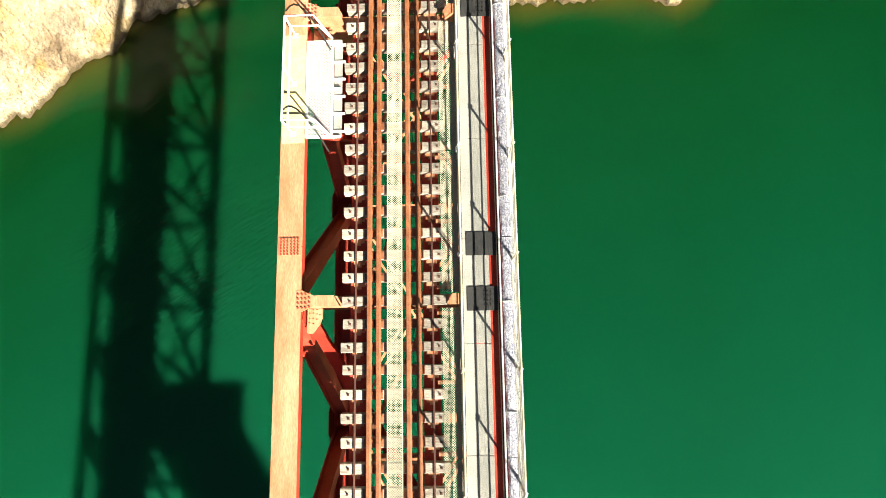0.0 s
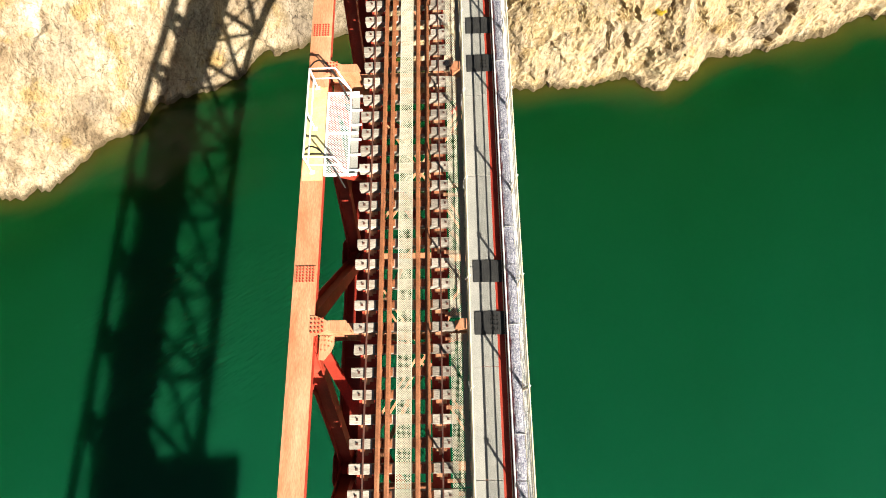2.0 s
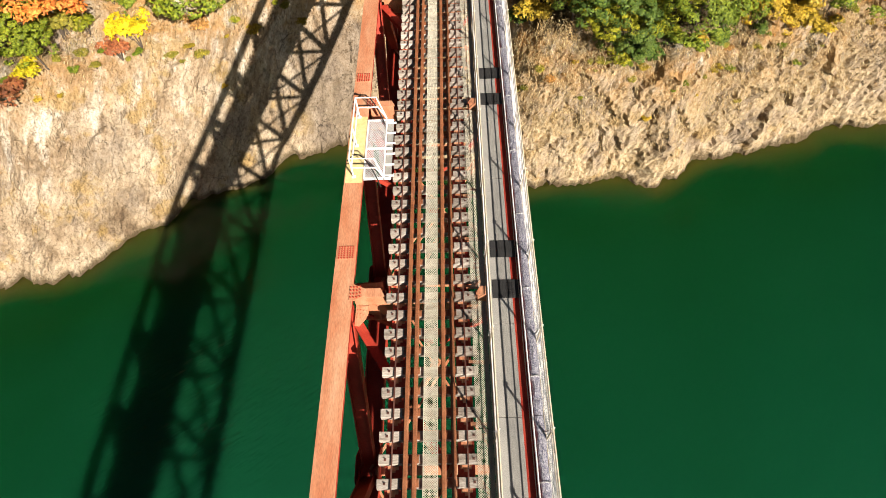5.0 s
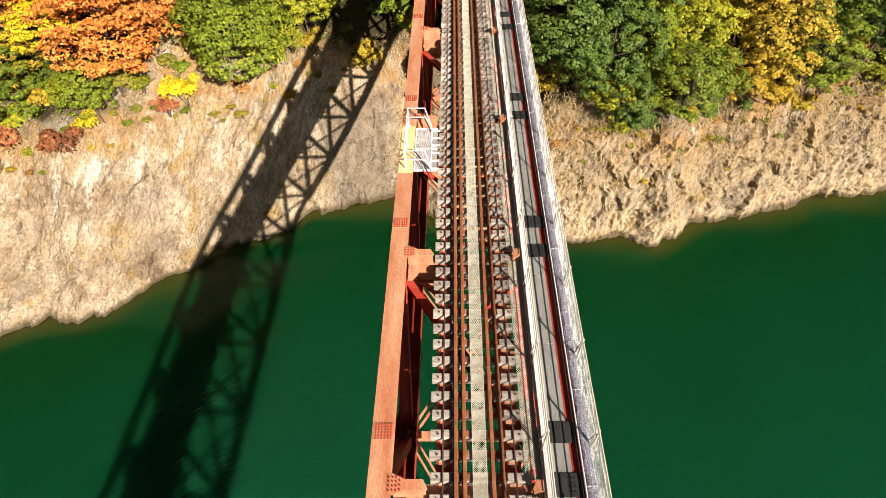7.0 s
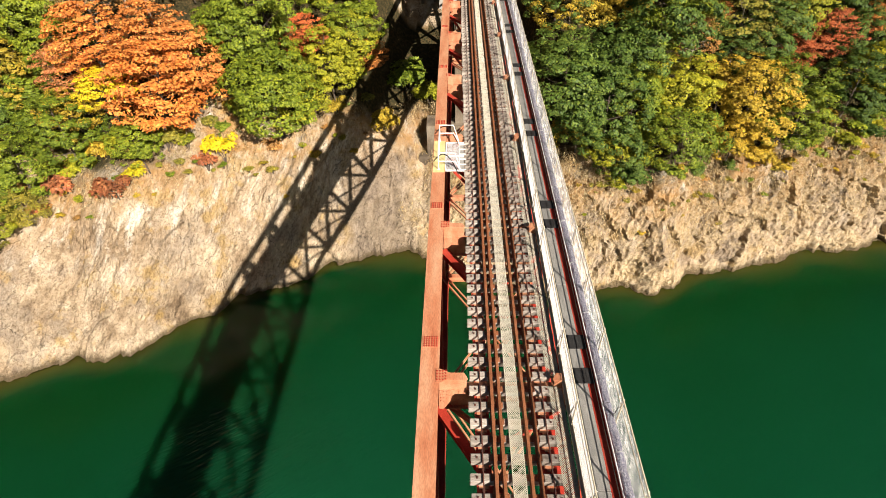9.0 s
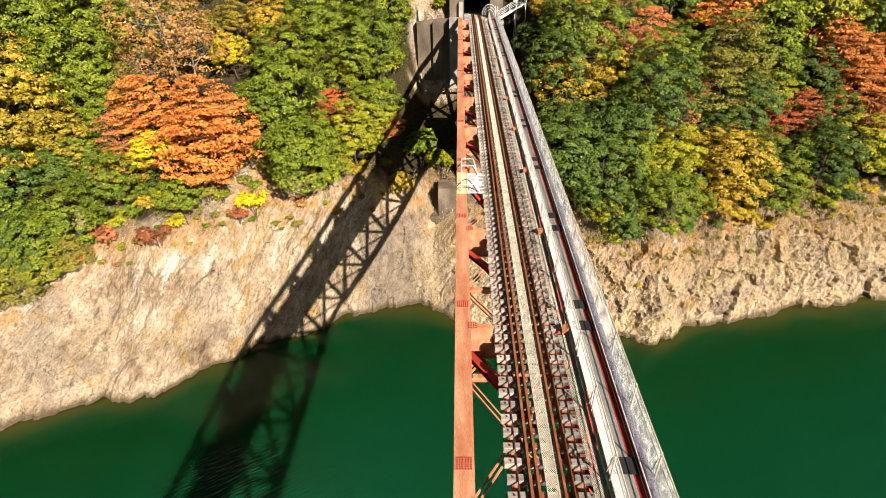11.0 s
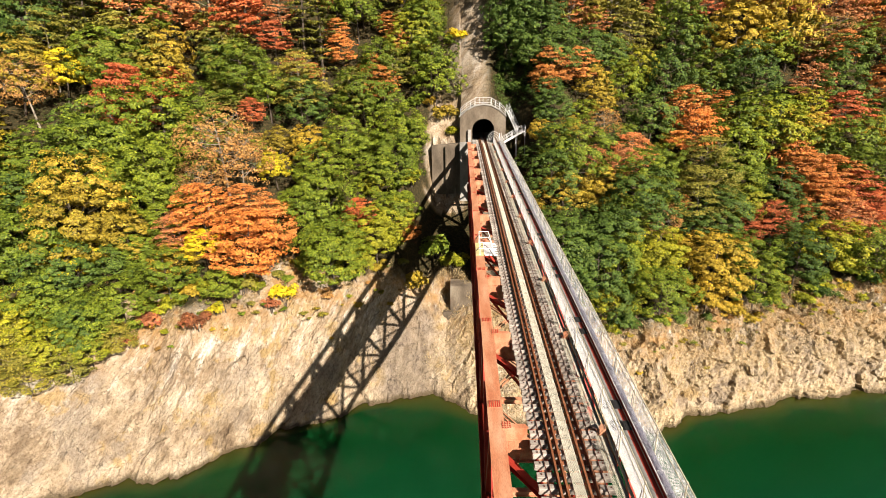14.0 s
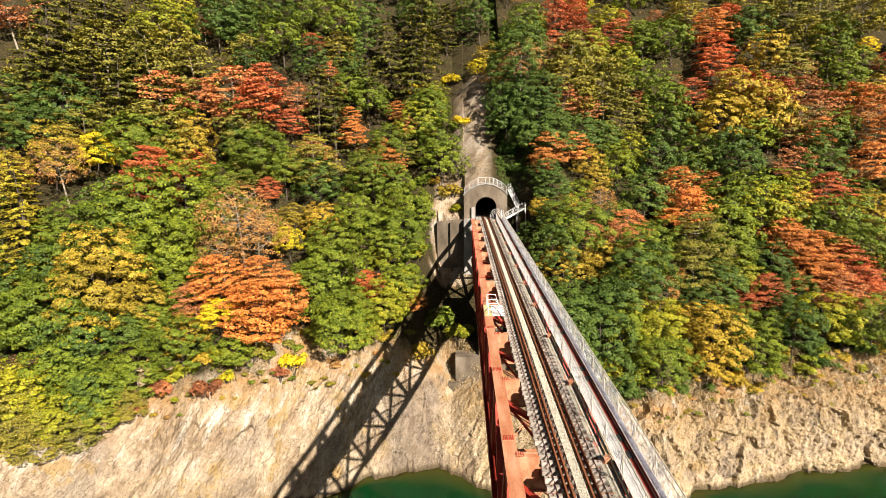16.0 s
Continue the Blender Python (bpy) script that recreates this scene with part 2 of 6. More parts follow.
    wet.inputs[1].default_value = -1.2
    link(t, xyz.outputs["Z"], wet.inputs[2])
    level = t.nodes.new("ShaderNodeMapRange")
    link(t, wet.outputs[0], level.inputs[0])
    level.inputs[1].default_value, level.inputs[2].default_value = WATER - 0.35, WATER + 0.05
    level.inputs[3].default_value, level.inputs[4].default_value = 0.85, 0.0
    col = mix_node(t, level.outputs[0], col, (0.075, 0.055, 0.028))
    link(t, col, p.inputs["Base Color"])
    p.inputs["Roughness"].default_value, p.inputs["Specular IOR Level"].default_value = 0.95, 0.15
    add = t.nodes.new("ShaderNodeMath")
    add.operation = "ADD"
    link(t, strata.outputs["Fac"], add.inputs[0])
    link(t, scratch.outputs["Fac"], add.inputs[1])
    add2 = t.nodes.new("ShaderNodeMath")
    add2.operation = "ADD"
    link(t, add.outputs[0], add2.inputs[0])
    link(t, fine.outputs["Fac"], add2.inputs[1])
    bump_node(t, p, add2.outputs[0], 1.0, 0.32)
    return m


ground_mat = ground_material()


def leaf_material(name, dark, mid, light):
    m, t, p = nodes_of(name)
    geo = t.nodes.new("ShaderNodeNewGeometry")
    info = t.nodes.new("ShaderNodeObjectInfo")
    col = ramp_node(t, geo.outputs["Random Per Island"], [(0.0, dark), (0.5, mid), (1.0, light)]).outputs[0]
    tone = ramp_node(t, info.outputs["Random"], [(0.0, (0.72, 0.76, 0.72)), (0.5, (1, 1, 1)), (1.0, (1.2, 1.12, 0.95))]).outputs[0]
    col = mix_node(t, 1.0, col, tone, "MULTIPLY")
    n = noise_node(t, 0.7, 3, 0.6)
    col = mix_node(t, 1.0, col, ramp_node(t, n.outputs["Fac"], [(0.35, (0.75, 0.78, 0.75)), (0.65, (1.2, 1.15, 1.0))]).outputs[0], "MULTIPLY")
    f = noise_node(t, 5.0, 2, 0.6)
    col = mix_node(t, 1.0, col, ramp_node(t, f.outputs["Fac"], [(0.36, (0.60, 0.64, 0.62)), (0.5, (1, 1, 1)), (0.64, (1.25, 1.22, 1.12))]).outputs[0], "MULTIPLY")
    link(t, col, p.inputs["Base Color"])
    p.inputs["Roughness"].default_value, p.inputs["Specular IOR Level"].default_value = 0.6, 0.25
    tr = t.nodes.new("ShaderNodeBsdfTranslucent")
    link(t, col, tr.inputs[0])
    mx = t.nodes.new("ShaderNodeMixShader")
    mx.inputs[0].default_value = 0.09
    link(t, p.outputs[0], mx.inputs[1])
    link(t, tr.outputs[0], mx.inputs[2])
    link(t, mx.outputs[0], t.nodes["Material Output"].inputs[0])
    return m


LEAF = {
    "green": leaf_material("green_leaves", (0.068, 0.104, 0.009), (0.128, 0.176, 0.015), (0.215, 0.258, 0.026)),
    "dark": leaf_material("dark_green_leaves", (0.036, 0.074, 0.014), (0.068, 0.118, 0.020), (0.130, 0.182, 0.032)),
    "lime": leaf_material("yellow_green_leaves", (0.165, 0.185, 0.012), (0.255, 0.262, 0.018), (0.370, 0.350, 0.028)),
    "yellow": leaf_material("yellow_autumn_leaves", (0.48, 0.36, 0.015), (0.62, 0.49, 0.020), (0.78, 0.62, 0.032)),
    "gold": leaf_material("golden_brown_leaves", (0.23, 0.158, 0.018), (0.36, 0.255, 0.028), (0.50, 0.365, 0.050)),
    "orange": leaf_material("orange_autumn_leaves", (0.38, 0.115, 0.030), (0.54, 0.190, 0.050), (0.70, 0.300, 0.090)),
    "red": leaf_material("red_autumn_leaves", (0.30, 0.065, 0.028), (0.44, 0.110, 0.045), (0.58, 0.185, 0.075)),
    "salmon": leaf_material("salmon_red_leaves", (0.34, 0.110, 0.048), (0.47, 0.175, 0.075), (0.60, 0.270, 0.120)),
    "wisp": leaf_material("golden_green_needles", (0.13, 0.120, 0.012), (0.24, 0.212, 0.020), (0.38, 0.315, 0.034)),
    "conifer": leaf_material("conifer_needles", (0.060, 0.070, 0.009), (0.120, 0.122, 0.016), (0.22, 0.190, 0.027)),
    "olive": leaf_material("dull_olive_leaves", (0.125, 0.120, 0.018), (0.215, 0.195, 0.032), (0.33, 0.29, 0.055)),
    "russet": leaf_material("russet_leaves", (0.20, 0.060, 0.030), (0.32, 0.105, 0.050), (0.44, 0.180, 0.085)),
    "brown": leaf_material("dull_brown_leaves", (0.24, 0.118, 0.040), (0.37, 0.190, 0.066), (0.50, 0.280, 0.105)),
}
bark = surface("grey_brown_bark", [(0.3, (0.045, 0.033, 0.024)), (0.7, (0.13, 0.10, 0.075))], 4.0, 0.9, fine=18, grain=0.4, bump=0.02, dims=(1, 1, 0.3))

pale_bark = surface("pale_bark", [(0.3, (0.20, 0.165, 0.12)), (0.7, (0.38, 0.33, 0.26))], 4.0, 0.9, grain=0.3)


# ---- building helpers ----
def mesh_of(name, bm, material):
    me = bpy.data.meshes.new(name)
    bm.to_mesh(me)
    bm.free()
    me.materials.append(material)
    return me


def part(name, bm, material, parent, label=""):
    """One mesh object under a thing or a part."""
    ob = new(name, mesh_of(name, bm, material))
    ob.parent = parent
    return tagged(ob, label)


def again(ob, m, parent=None):
    """The same mesh once more, as an object of its own."""
    c = new(ob.name.split(".")[0], ob.data)
    c.parent = parent or ob.parent
    c.matrix_basis = m
    if "label" in ob:
        c["label"] = ob["label"]
    return c


def thing(name, label, category, group="", kind="", m=None):
    ob = tagged(new(name), label, category, group, kind)
    if m is not None:
        ob.matrix_basis = m
    return ob


def box(bm, x0, x1, y0, y1, z0, z1):
    v = [bm.verts.new((x, y, z)) for x in (x0, x1) for y in (y0, y1) for z in (z0, z1)]
    for f in ((0, 1, 3, 2), (4, 6, 7, 5), (0, 4, 5, 1), (2, 3, 7, 6), (0, 2, 6, 4), (1, 5, 7, 3)):
        bm.faces.new([v[i] for i in f])
    return v


def oriented(p, q, up=(0, 0, 1)):
    """A frame at p whose y runs to q and whose z is as near to up as may be."""
    p, q, up = Vector(p), Vector(q), Vector(up)
    y = (q - p).normalized()
    x = y.cross(up).normalized()
    z = x.cross(y)
    m = Matrix((x, y, z)).transposed().to_4x4()
    m.translation = p
    return m, (q - p).length


def bar(bm, p, q, w, h, up=(0, 0, 1), dx=0.0, dz=0.0):
    m, length = oriented(p, q, up)
    for v in box(bm, dx - w / 2, dx + w / 2, 0, length, dz - h / 2, dz + h / 2):
        v.co = m @ v.co


def h_beam(bm, p, q, w, h, t=0.025, up=(0, 0, 1)):
    """Two flanges and a web; w across, h high."""
    bar(bm, p, q, w, t, up, 0, h / 2 - t / 2)
    bar(bm, p, q, w, t, up, 0, -h / 2 + t / 2)
    bar(bm, p, q, t, h - 2 * t, up)


def tube(bm, points, r, sides=8, taper=None):
    """A round rod through points; taper: the radius at its end."""
    points = [Vector(p) for p in points]
    rings = []
    for i, p in enumerate(points):
        d = (points[min(i + 1, len(points) - 1)] - points[max(i - 1, 0)]).normalized()
        a = d.orthogonal().normalized()
        if i and rings:
            a = (last - d * last.dot(d)).normalized()
        last = a
        b = d.cross(a)
        rr = r if taper is None else r + (taper - r) * i / (len(points) - 1)
        rings.append([bm.verts.new(p + (a * math.cos(2 * math.pi * k / sides) + b * math.sin(2 * math.pi * k / sides)) * rr) for k in range(sides)])
    for r0, r1 in zip(rings, rings[1:]):
        for k in range(sides):
            bm.faces.new((r0[k], r0[(k + 1) % sides], r1[(k + 1) % sides], r1[k]))
    bm.faces.new(rings[0][::-1])
    bm.faces.new(rings[-1])


def bolt_head(bm, x, y, z, r=0.02, h=0.02, normal=2):
    """A six-sided bolt head that stands on a face."""
    lo, hi = [], []
    for k in range(6):
        c, s = r * math.cos(k * math.pi / 3), r * math.sin(k * math.pi / 3)
        a = [(0, c, s), (c, 0, s), (c, s, 0)][normal]
        b = list(a)
        b[normal] = h
        lo.append(bm.verts.new((x + a[0], y + a[1], z + a[2])))
        hi.append(bm.verts.new((x + b[0], y + b[1], z + b[2])))
    for k in range(6):
        bm.faces.new((lo[k], lo[(k + 1) % 6], hi[(k + 1) % 6], hi[k]))
    bm.faces.new(hi)


def lerp_table(x, xs, ys):
    return float(np.interp(x, xs, ys))


# ---- the land: shore line, cliff and wooded slope ----
SHORE_X = (-220, -120, -75, -48.7, -42.5, -39, -35.9, -32.8, -29.5, -28, -20.3, -18.2, -13.3, -8, -5.5, -1.6, 3, 8.1, 13.6, 18.2, 21.7, 26.6, 31.4, 38.8, 41.5, 47, 55, 75, 120, 240)
SHORE_Y = (-50, -18, 4, 15.2, 18.4, 18.7, 19.8, 23.4, 24.9, 27.3, 30.6, 33, 34.3, 35.5, 34.2, 31.5, 29.5, 28.2, 28.8, 29, 27.6, 30.9, 32.3, 33.6, 35.8, 35.5, 37, 40, 42, 30)
LAND_X = (-80, -50, -41, -36, -28, -20, -13, -6, 0, 6, 12, 20, 30, 45, 70)
CLIFF_SLOPE = (1.0, 1.15, 1.4, 2.2, 2.5, 2.8, 1.9, 0.85, 0.95, 1.5, 1.9, 1.9, 1.75, 1.7, 1.6)
CLIFF_TOP = (-20, -19, -17.5, -16, -16, -16.5, -17, -22, -22, -20, -20.5, -21.5, -22, -21, -20)
WOOD_SLOPE = (0.8, 0.82, 0.85, 0.85, 0.88, 0.92, 1.1, 1.62, 1.62, 1.25, 0.95, 0.82, 0.76, 0.74, 0.74)


def shore(x):
    return lerp_table(x, SHORE_X, SHORE_Y)


def land(x, y):
    """The height of the ground."""
    u = y - shore(x)
    s1, top, s2 = (lerp_table(x, LAND_X, k) for k in (CLIFF_SLOPE, CLIFF_TOP, WOOD_SLOPE))
    if u < 0:
        return WATER + max(u * 0.8, -6)
    ut = (top - WATER) / s1
    if u < ut:
        z = WATER + u * s1
    else:
        z = top + (u - ut) * s2
        if z > 6:
            z = 6 + (z - 6) * 1.0 / s2
    near = max(0.0, 1 - max(0.0, abs(x + 1.5) - 6.5) / 4)
    if y < 61.0:
        cap = -9 - (60 - y) * 0.75
    else:
        cap = (5.5 - 0.12 * x * x if abs(x) < 3.7 else (0.6 if x > 0 else -0.4)) + (y - 61.0) * (1.0 if abs(x) < 3.7 else 1.7)
    if near > 0 and z > cap:
        z = z + (cap - z) * near
    return z


def ground_mesh():
    xs = list(np.arange(-220, -70, 5.0)) + list(np.arange(-70, -58, 0.8)) + list(np.arange(-58, 64, 0.26)) + list(np.arange(64, 90, 1.0)) + list(np.arange(90, 241, 6.0))
    us = list(np.arange(-8, -0.6, 1.2)) + list(np.arange(-0.6, 13, 0.13)) + list(np.arange(13, 44, 0.9)) + list(np.arange(44, 190, 5.0))
    verts, wooded, straw, slab = [], [], [], []
    for x in xs:
        ys, top = shore(x), lerp_table(x, LAND_X, CLIFF_TOP)
        rough = max(0.0, min(1.0, (x + 6) / 12))
        for u in us:
            y = ys + u
            z = land(x, y)
            p = Vector((x, y, z))
            cliff = max(0.0, min(1.0, (z - WATER + 1.2) / 2.0)) * max(0.0, min(1.0, (top + 6 - z) / 4))
            block = 0.0
            plain = max(0.0, 1 - max(0.0, abs(x + 11.5) - 2.5) / 2.5)
            if cliff > 0:
                # fractures lean across the slope
                ac, al = x - 0.55 * z, z + 0.55 * x
                q = Vector((ac * (0.42 - 0.1 * rough), y * 0.22, al * (0.13 + 0.14 * rough)))
                d, pts = noise.voronoi(q)
                c = pts[0]
                face = noise.noise(c * 3.7)
                tilt = (q - c).dot(Vector((noise.noise(c * 5.1), noise.noise(c * 4.3 + Vector((9, 0, 0))), noise.noise(c * 6.1))))
                edge = max(0.0, 1 - (d[1] - d[0]) / 0.08)
                d2, pts2 = noise.voronoi(q * 3.3 + Vector((3, 1, 2)))
                face2 = noise.noise(pts2[0] * 4.9)
                edge2 = max(0.0, 1 - (d2[1] - d2[0]) / 0.16)
                block = (0.45 + 0.35 * rough) * face + 1.1 * tilt - 0.08 * edge * (1 - plain) + (0.17 + 0.17 * rough) * face2 - 0.06 * edge2 * (1 - plain) + 0.10 * noise.noise(Vector((ac * 2.4, y * 0.6, al * 0.5))) * (1 - 0.6 * rough)
            block *= 1 - 0.75 * plain if cliff > 0 else 1
            ridge = noise.fractal(Vector((x * 0.16, y * 0.16, z * 0.10)), 1.0, 2.1, 5)
            fine = noise.fractal(Vector((x * 1.1, y * 1.1, z * 0.8)), 0.8, 2.1, 3)
            rubble = abs(noise.noise(Vector((x * 1.9, y * 1.9, z * 1.3)))) + 0.7 * abs(noise.noise(Vector((x * 3.7 + 5, y * 3.7, z * 2.8)))) - 0.45
            tall = max(0.0, min(1.0, (z - WATER) / 3.0))
            crag = abs(noise.noise(Vector((ac * 0.8, y * 0.3, al * 0.22)))) if cliff > 0 else 0.0
            out = ((0.55 + 0.35 * rough) * ridge + (0.85 + 0.35 * rough * tall) * block - (0.35 + 0.35 * rough) * tall * (0.2 - min(0.2, crag)) * 2.2 * (1 - plain) + 0.16 * fine + 0.13 * rubble * (1 + 1.3 * rough)) * cliff + 0.25 * ridge * (1 - cliff)
            if u > -0.7:
                p.y -= out
                p.z += 0.35 * out * cliff
                p.x += 0.3 * noise.fractal(Vector((x * 0.3 + 7, y * 0.3, z * 0.2)), 1.0, 2.0, 3) * cliff
            p.y += (0.55 * noise.noise(Vector((x * 0.6, 0.0, 5.0))) + 0.40 * noise.noise(Vector((x * 1.7, 0.0, 8.0)))) * max(0.0, 1 - abs(z - WATER) / 3.5)
            verts.append(p)
            edge = noise.noise(Vector((x * 0.12, y * 0.12, 3.0))) * 3 + noise.noise(Vector((x * 0.6, y * 0.6, 9.0))) * 1.5
            w = max(0.0, min(1.0, (z - top - 0.5 + edge) / 2.0))
            bare = max(0.0, 1 - abs(x + 2.4 - (y - 62) * 0.02) / 3.9) * (1 if y > 60 else 0) * max(0.0, min(1.0, (82 - y) / 3))
            jag = 1.6 * noise.noise(Vector((x * 0.45, y * 0.45, 4.0))) + 0.8 * noise.noise(Vector((x * 1.6, y * 1.6, 6.0)))
            scar = max(0.0, min(1.0, (3.4 - abs(x + 6.6) + jag) / 1.6)) * max(0.0, min(1.0, (65.5 - y + 1.5 * jag) / 2)) * (1 if y > 57 else 0)
            w *= 1 - 0.9 * scar
            wooded.append(w * (1 - min(1.0, bare * 2.0) * 0.85))
            s = max(0.15, min(1.0, (x + 10) / 8))
            s = max(s, 0.9 * max(0.0, min(1.0, (z - top + 4.5) / 4)))
            if scar > 0.2:
                s = 0.25
            elif bare > 0:
                s = 0.1
            straw.append(s)
            slab.append(max(min(1.0, bare * 2.5) * 0.45, max(0.0, 1 - max(0.0, abs(x + 11.5) - 2.5) / 2.5) * max(0.0, min(1.0, (WATER + 13 - z) / 3))))
    n = len(us)
    faces = []
    for i in range(len(xs) - 1):
        for j in range(n - 1):
            a = i * n + j
            cx, cy = (xs[i] + xs[i + 1]) / 2, verts[a].y
            if abs(cx) < 2.0 and 58.0 < cy < 63.5 and min(verts[a].z, verts[a + 1].z, verts[a + n].z) < 4.2:
                continue
            faces.append((a, a + n, a + n + 1, a + 1))
    me = bpy.data.meshes.new("ground")
    me.from_pydata(verts, [], faces)
    for key, values in (("wooded", wooded), ("straw", straw), ("slab", slab)):
        me.attributes.new(key, "FLOAT", "POINT").data.foreach_set("value", values)
    me.materials.append(ground_mat)
    return tagged(new("ground", me), "pale rocky lake shore cliff below a wooded mountain slope", "hillside", kind="structure")


ground_mesh()


def water_mesh():
    xs = [-900, -500, -220] + list(np.arange(-100, 101, 1.5)) + [220, 500, 900]
    us = [-1500, -600, -200, -90] + list(np.arange(-70, -45, 2.5)) + list(np.arange(-45, 2.6, 0.75))
    verts, shallow, offshore, ripple = [], [], [], []
    for x in xs:
        ys = shore(max(-220, min(240, x)))
        for u in us:
            verts.append((x, ys + u, WATER))
            wob = noise.noise(Vector((x * 0.13, u * 0.2, 1.0))) * 2.0
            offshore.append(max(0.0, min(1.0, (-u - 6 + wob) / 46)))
            px, py = x + 20, ys + u - 6
            a, b = (px * 0.94 + py * 0.34) / 12.5, (py * 0.94 - px * 0.34) / 8.0
            ripple.append(0.06 + max(0.0, 1.15 - (a * a + b * b) + 0.5 * wob * 0.5) * 0.9)
            shallow.append(max(0.0, 1 - max(0.0, -u) / max(0.8, 2.8 + 1.6 * wob)) ** 1.4 * 0.85)
    n = len(us)
    faces = [(i * n + j, (i + 1) * n + j, (i + 1) * n + j + 1, i * n + j + 1) for i in range(len(xs) - 1) for j in range(n - 1)]
    me = bpy.data.meshes.new("water")
    me.from_pydata(verts, [], faces)
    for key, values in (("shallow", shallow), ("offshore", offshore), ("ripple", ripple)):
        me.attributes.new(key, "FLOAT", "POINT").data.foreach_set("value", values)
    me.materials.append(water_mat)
    return tagged(new("water", me), "calm deep green reservoir water with faint ripples", "water", kind="structure")


water_mesh()

# ---- the truss bridge ----
PANEL, FIRST, LAST = 7.08, -9, 8
START_Y, END_Y = FIRST * PANEL - 1.0, 58.9
CHORD_X, CHORD_W, CHORD_TOP, CHORD_H, DEPTH = 2.36, 0.575, 0.13, 0.52, 6.2
bridge = thing("truss_bridge", "red-painted steel deck truss railway bridge over the lake", "bridge")


def chord_segment(length):
    """A box chord with lips along its lower edges and a row of edge bolts."""
    bm = bmesh.new()
    w, t, b = CHORD_W / 2, CHORD_TOP, CHORD_TOP - CHORD_H
    e = w - 0.09
    outline = [(-w, t), (w, t), (w, t - 0.03), (e, t - 0.03), (e, b - 0.02), (e - 0.11, b - 0.02), (e - 0.11, b), (e - 0.03, b), (e - 0.03, b + 0.1), (-e + 0.03, b + 0.1), (-e + 0.03, b), (-e + 0.11, b), (-e + 0.11, b - 0.02), (-e, b - 0.02), (-e, t - 0.03), (-w, t - 0.03)]
    r0 = [bm.verts.new((x, 0, z)) for x, z in outline]
    r1 = [bm.verts.new((x, length, z)) for x, z in outline]
    n = len(outline)
    for i in range(n):
        bm.faces.new((r0[i], r0[(i + 1) % n], r1[(i + 1) % n], r1[i]))
    bm.faces.new(r0[::-1])
    bm.faces.new(r1)
    return bm


chord = part("top_chord", chord_segment(PANEL - 0.008), faded_lit_paint, bridge, "faded orange-red upper chord")
# Faded top; its lighter tone over the sides also carries sunlight in colour.
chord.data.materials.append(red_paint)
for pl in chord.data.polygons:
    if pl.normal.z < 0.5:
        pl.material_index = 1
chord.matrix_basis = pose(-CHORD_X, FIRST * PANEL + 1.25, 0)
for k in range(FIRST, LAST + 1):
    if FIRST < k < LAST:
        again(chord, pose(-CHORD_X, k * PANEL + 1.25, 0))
# Less faded; the darker red also puts the duct's shade into the colour.
right_chord = part("top_chord", chord_segment(PANEL - 0.008), red_paint, bridge, "dark red upper chord beside the footway")
right_chord.matrix_basis = pose(CHORD_X, FIRST * PANEL + 1.25, 0)
for k in range(FIRST + 1, LAST):
    again(right_chord, pose(CHORD_X, k * PANEL + 1.25, 0))
tail = part("top_chord", chord_segment(END_Y - LAST * PANEL - 1.26), faded_lit_paint, bridge)
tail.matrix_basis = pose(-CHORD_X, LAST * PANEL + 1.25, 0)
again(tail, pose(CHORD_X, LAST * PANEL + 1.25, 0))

# splice plates with their bolts, on top and on the outer side
bm = bmesh.new()
box(bm, -0.255, 0.255, -0.21, 0.21, CHORD_TOP, CHORD_TOP + 0.014)
splice = part("splice_plate", bm, faded_lit_paint, bridge)
bm = bmesh.new()
bolt_head(bm, 0, 0, 0, 0.023, 0.024)
one_bolt = mesh_of("bolt_head", bm, red_paint)
FAR_BOLTS = []
splices = [(sx * CHORD_X, k * PANEL + 1.25) for k in range(FIRST, LAST + 1) for sx in (-1, 1)]
splice.matrix_basis = pose(*splices[0], 0)
for x, y in splices[1:]:
    c = again(splice, pose(x, y, 0))
    for i in range(36):
        at = pose((-0.195, -0.12, -0.045, 0.045, 0.12, 0.195)[i % 6], -0.175 + 0.07 * (i // 6), CHORD_TOP + 0.014)
        if -15 < y < 10:
            b = new("bolt_head", one_bolt)
            b.parent = c
            b.matrix_basis = at
        else:
            FAR_BOLTS.append(pose(x, y, 0) @ at.translation)
bm = bmesh.new()
box(bm, -0.012, 0.0, -0.42, 0.42, CHORD_TOP - 0.47, CHORD_TOP - 0.05)
for i in range(8):
    for j in range(4):
        bolt_head(bm, -0.012, -0.36 + 0.1 * i, CHORD_TOP - 0.42 + 0.1 * j, 0.02, -0.02, 0)
side_splice = part("side_splice", bm, red_paint, bridge)
first = True
for k in range(FIRST, LAST + 1):
    m = pose(-CHORD_X - CHORD_W / 2 + 0.09, k * PANEL + 1.25, 0)
    if first:
        side_splice.matrix_basis = m
        first = False
    else:
        again(side_splice, m)
    again(side_splice, pose(CHORD_X + CHORD_W / 2 - 0.09, k * PANEL + 1.25, 0, 0, 0, 180))

# cross beams, with brackets at the chords
bm = bmesh.new()
FL = -0.37
XB = CHORD_X - CHORD_W / 2
box(bm, -XB, XB, -0.012, 0.012, FL - 1.0, FL - 0.025)
box(bm, -XB, XB, -0.14, 0.14, FL - 1.025, FL - 1.0)
for x in (-1.5, -0.3, 0.3, 1.5):
    box(bm, x - 0.008, x + 0.008, -0.13, -0.012, FL - 1.0, FL - 0.025)
    box(bm, x - 0.008, x + 0.008, 0.012, 0.13, FL - 1.0, FL - 0.025)
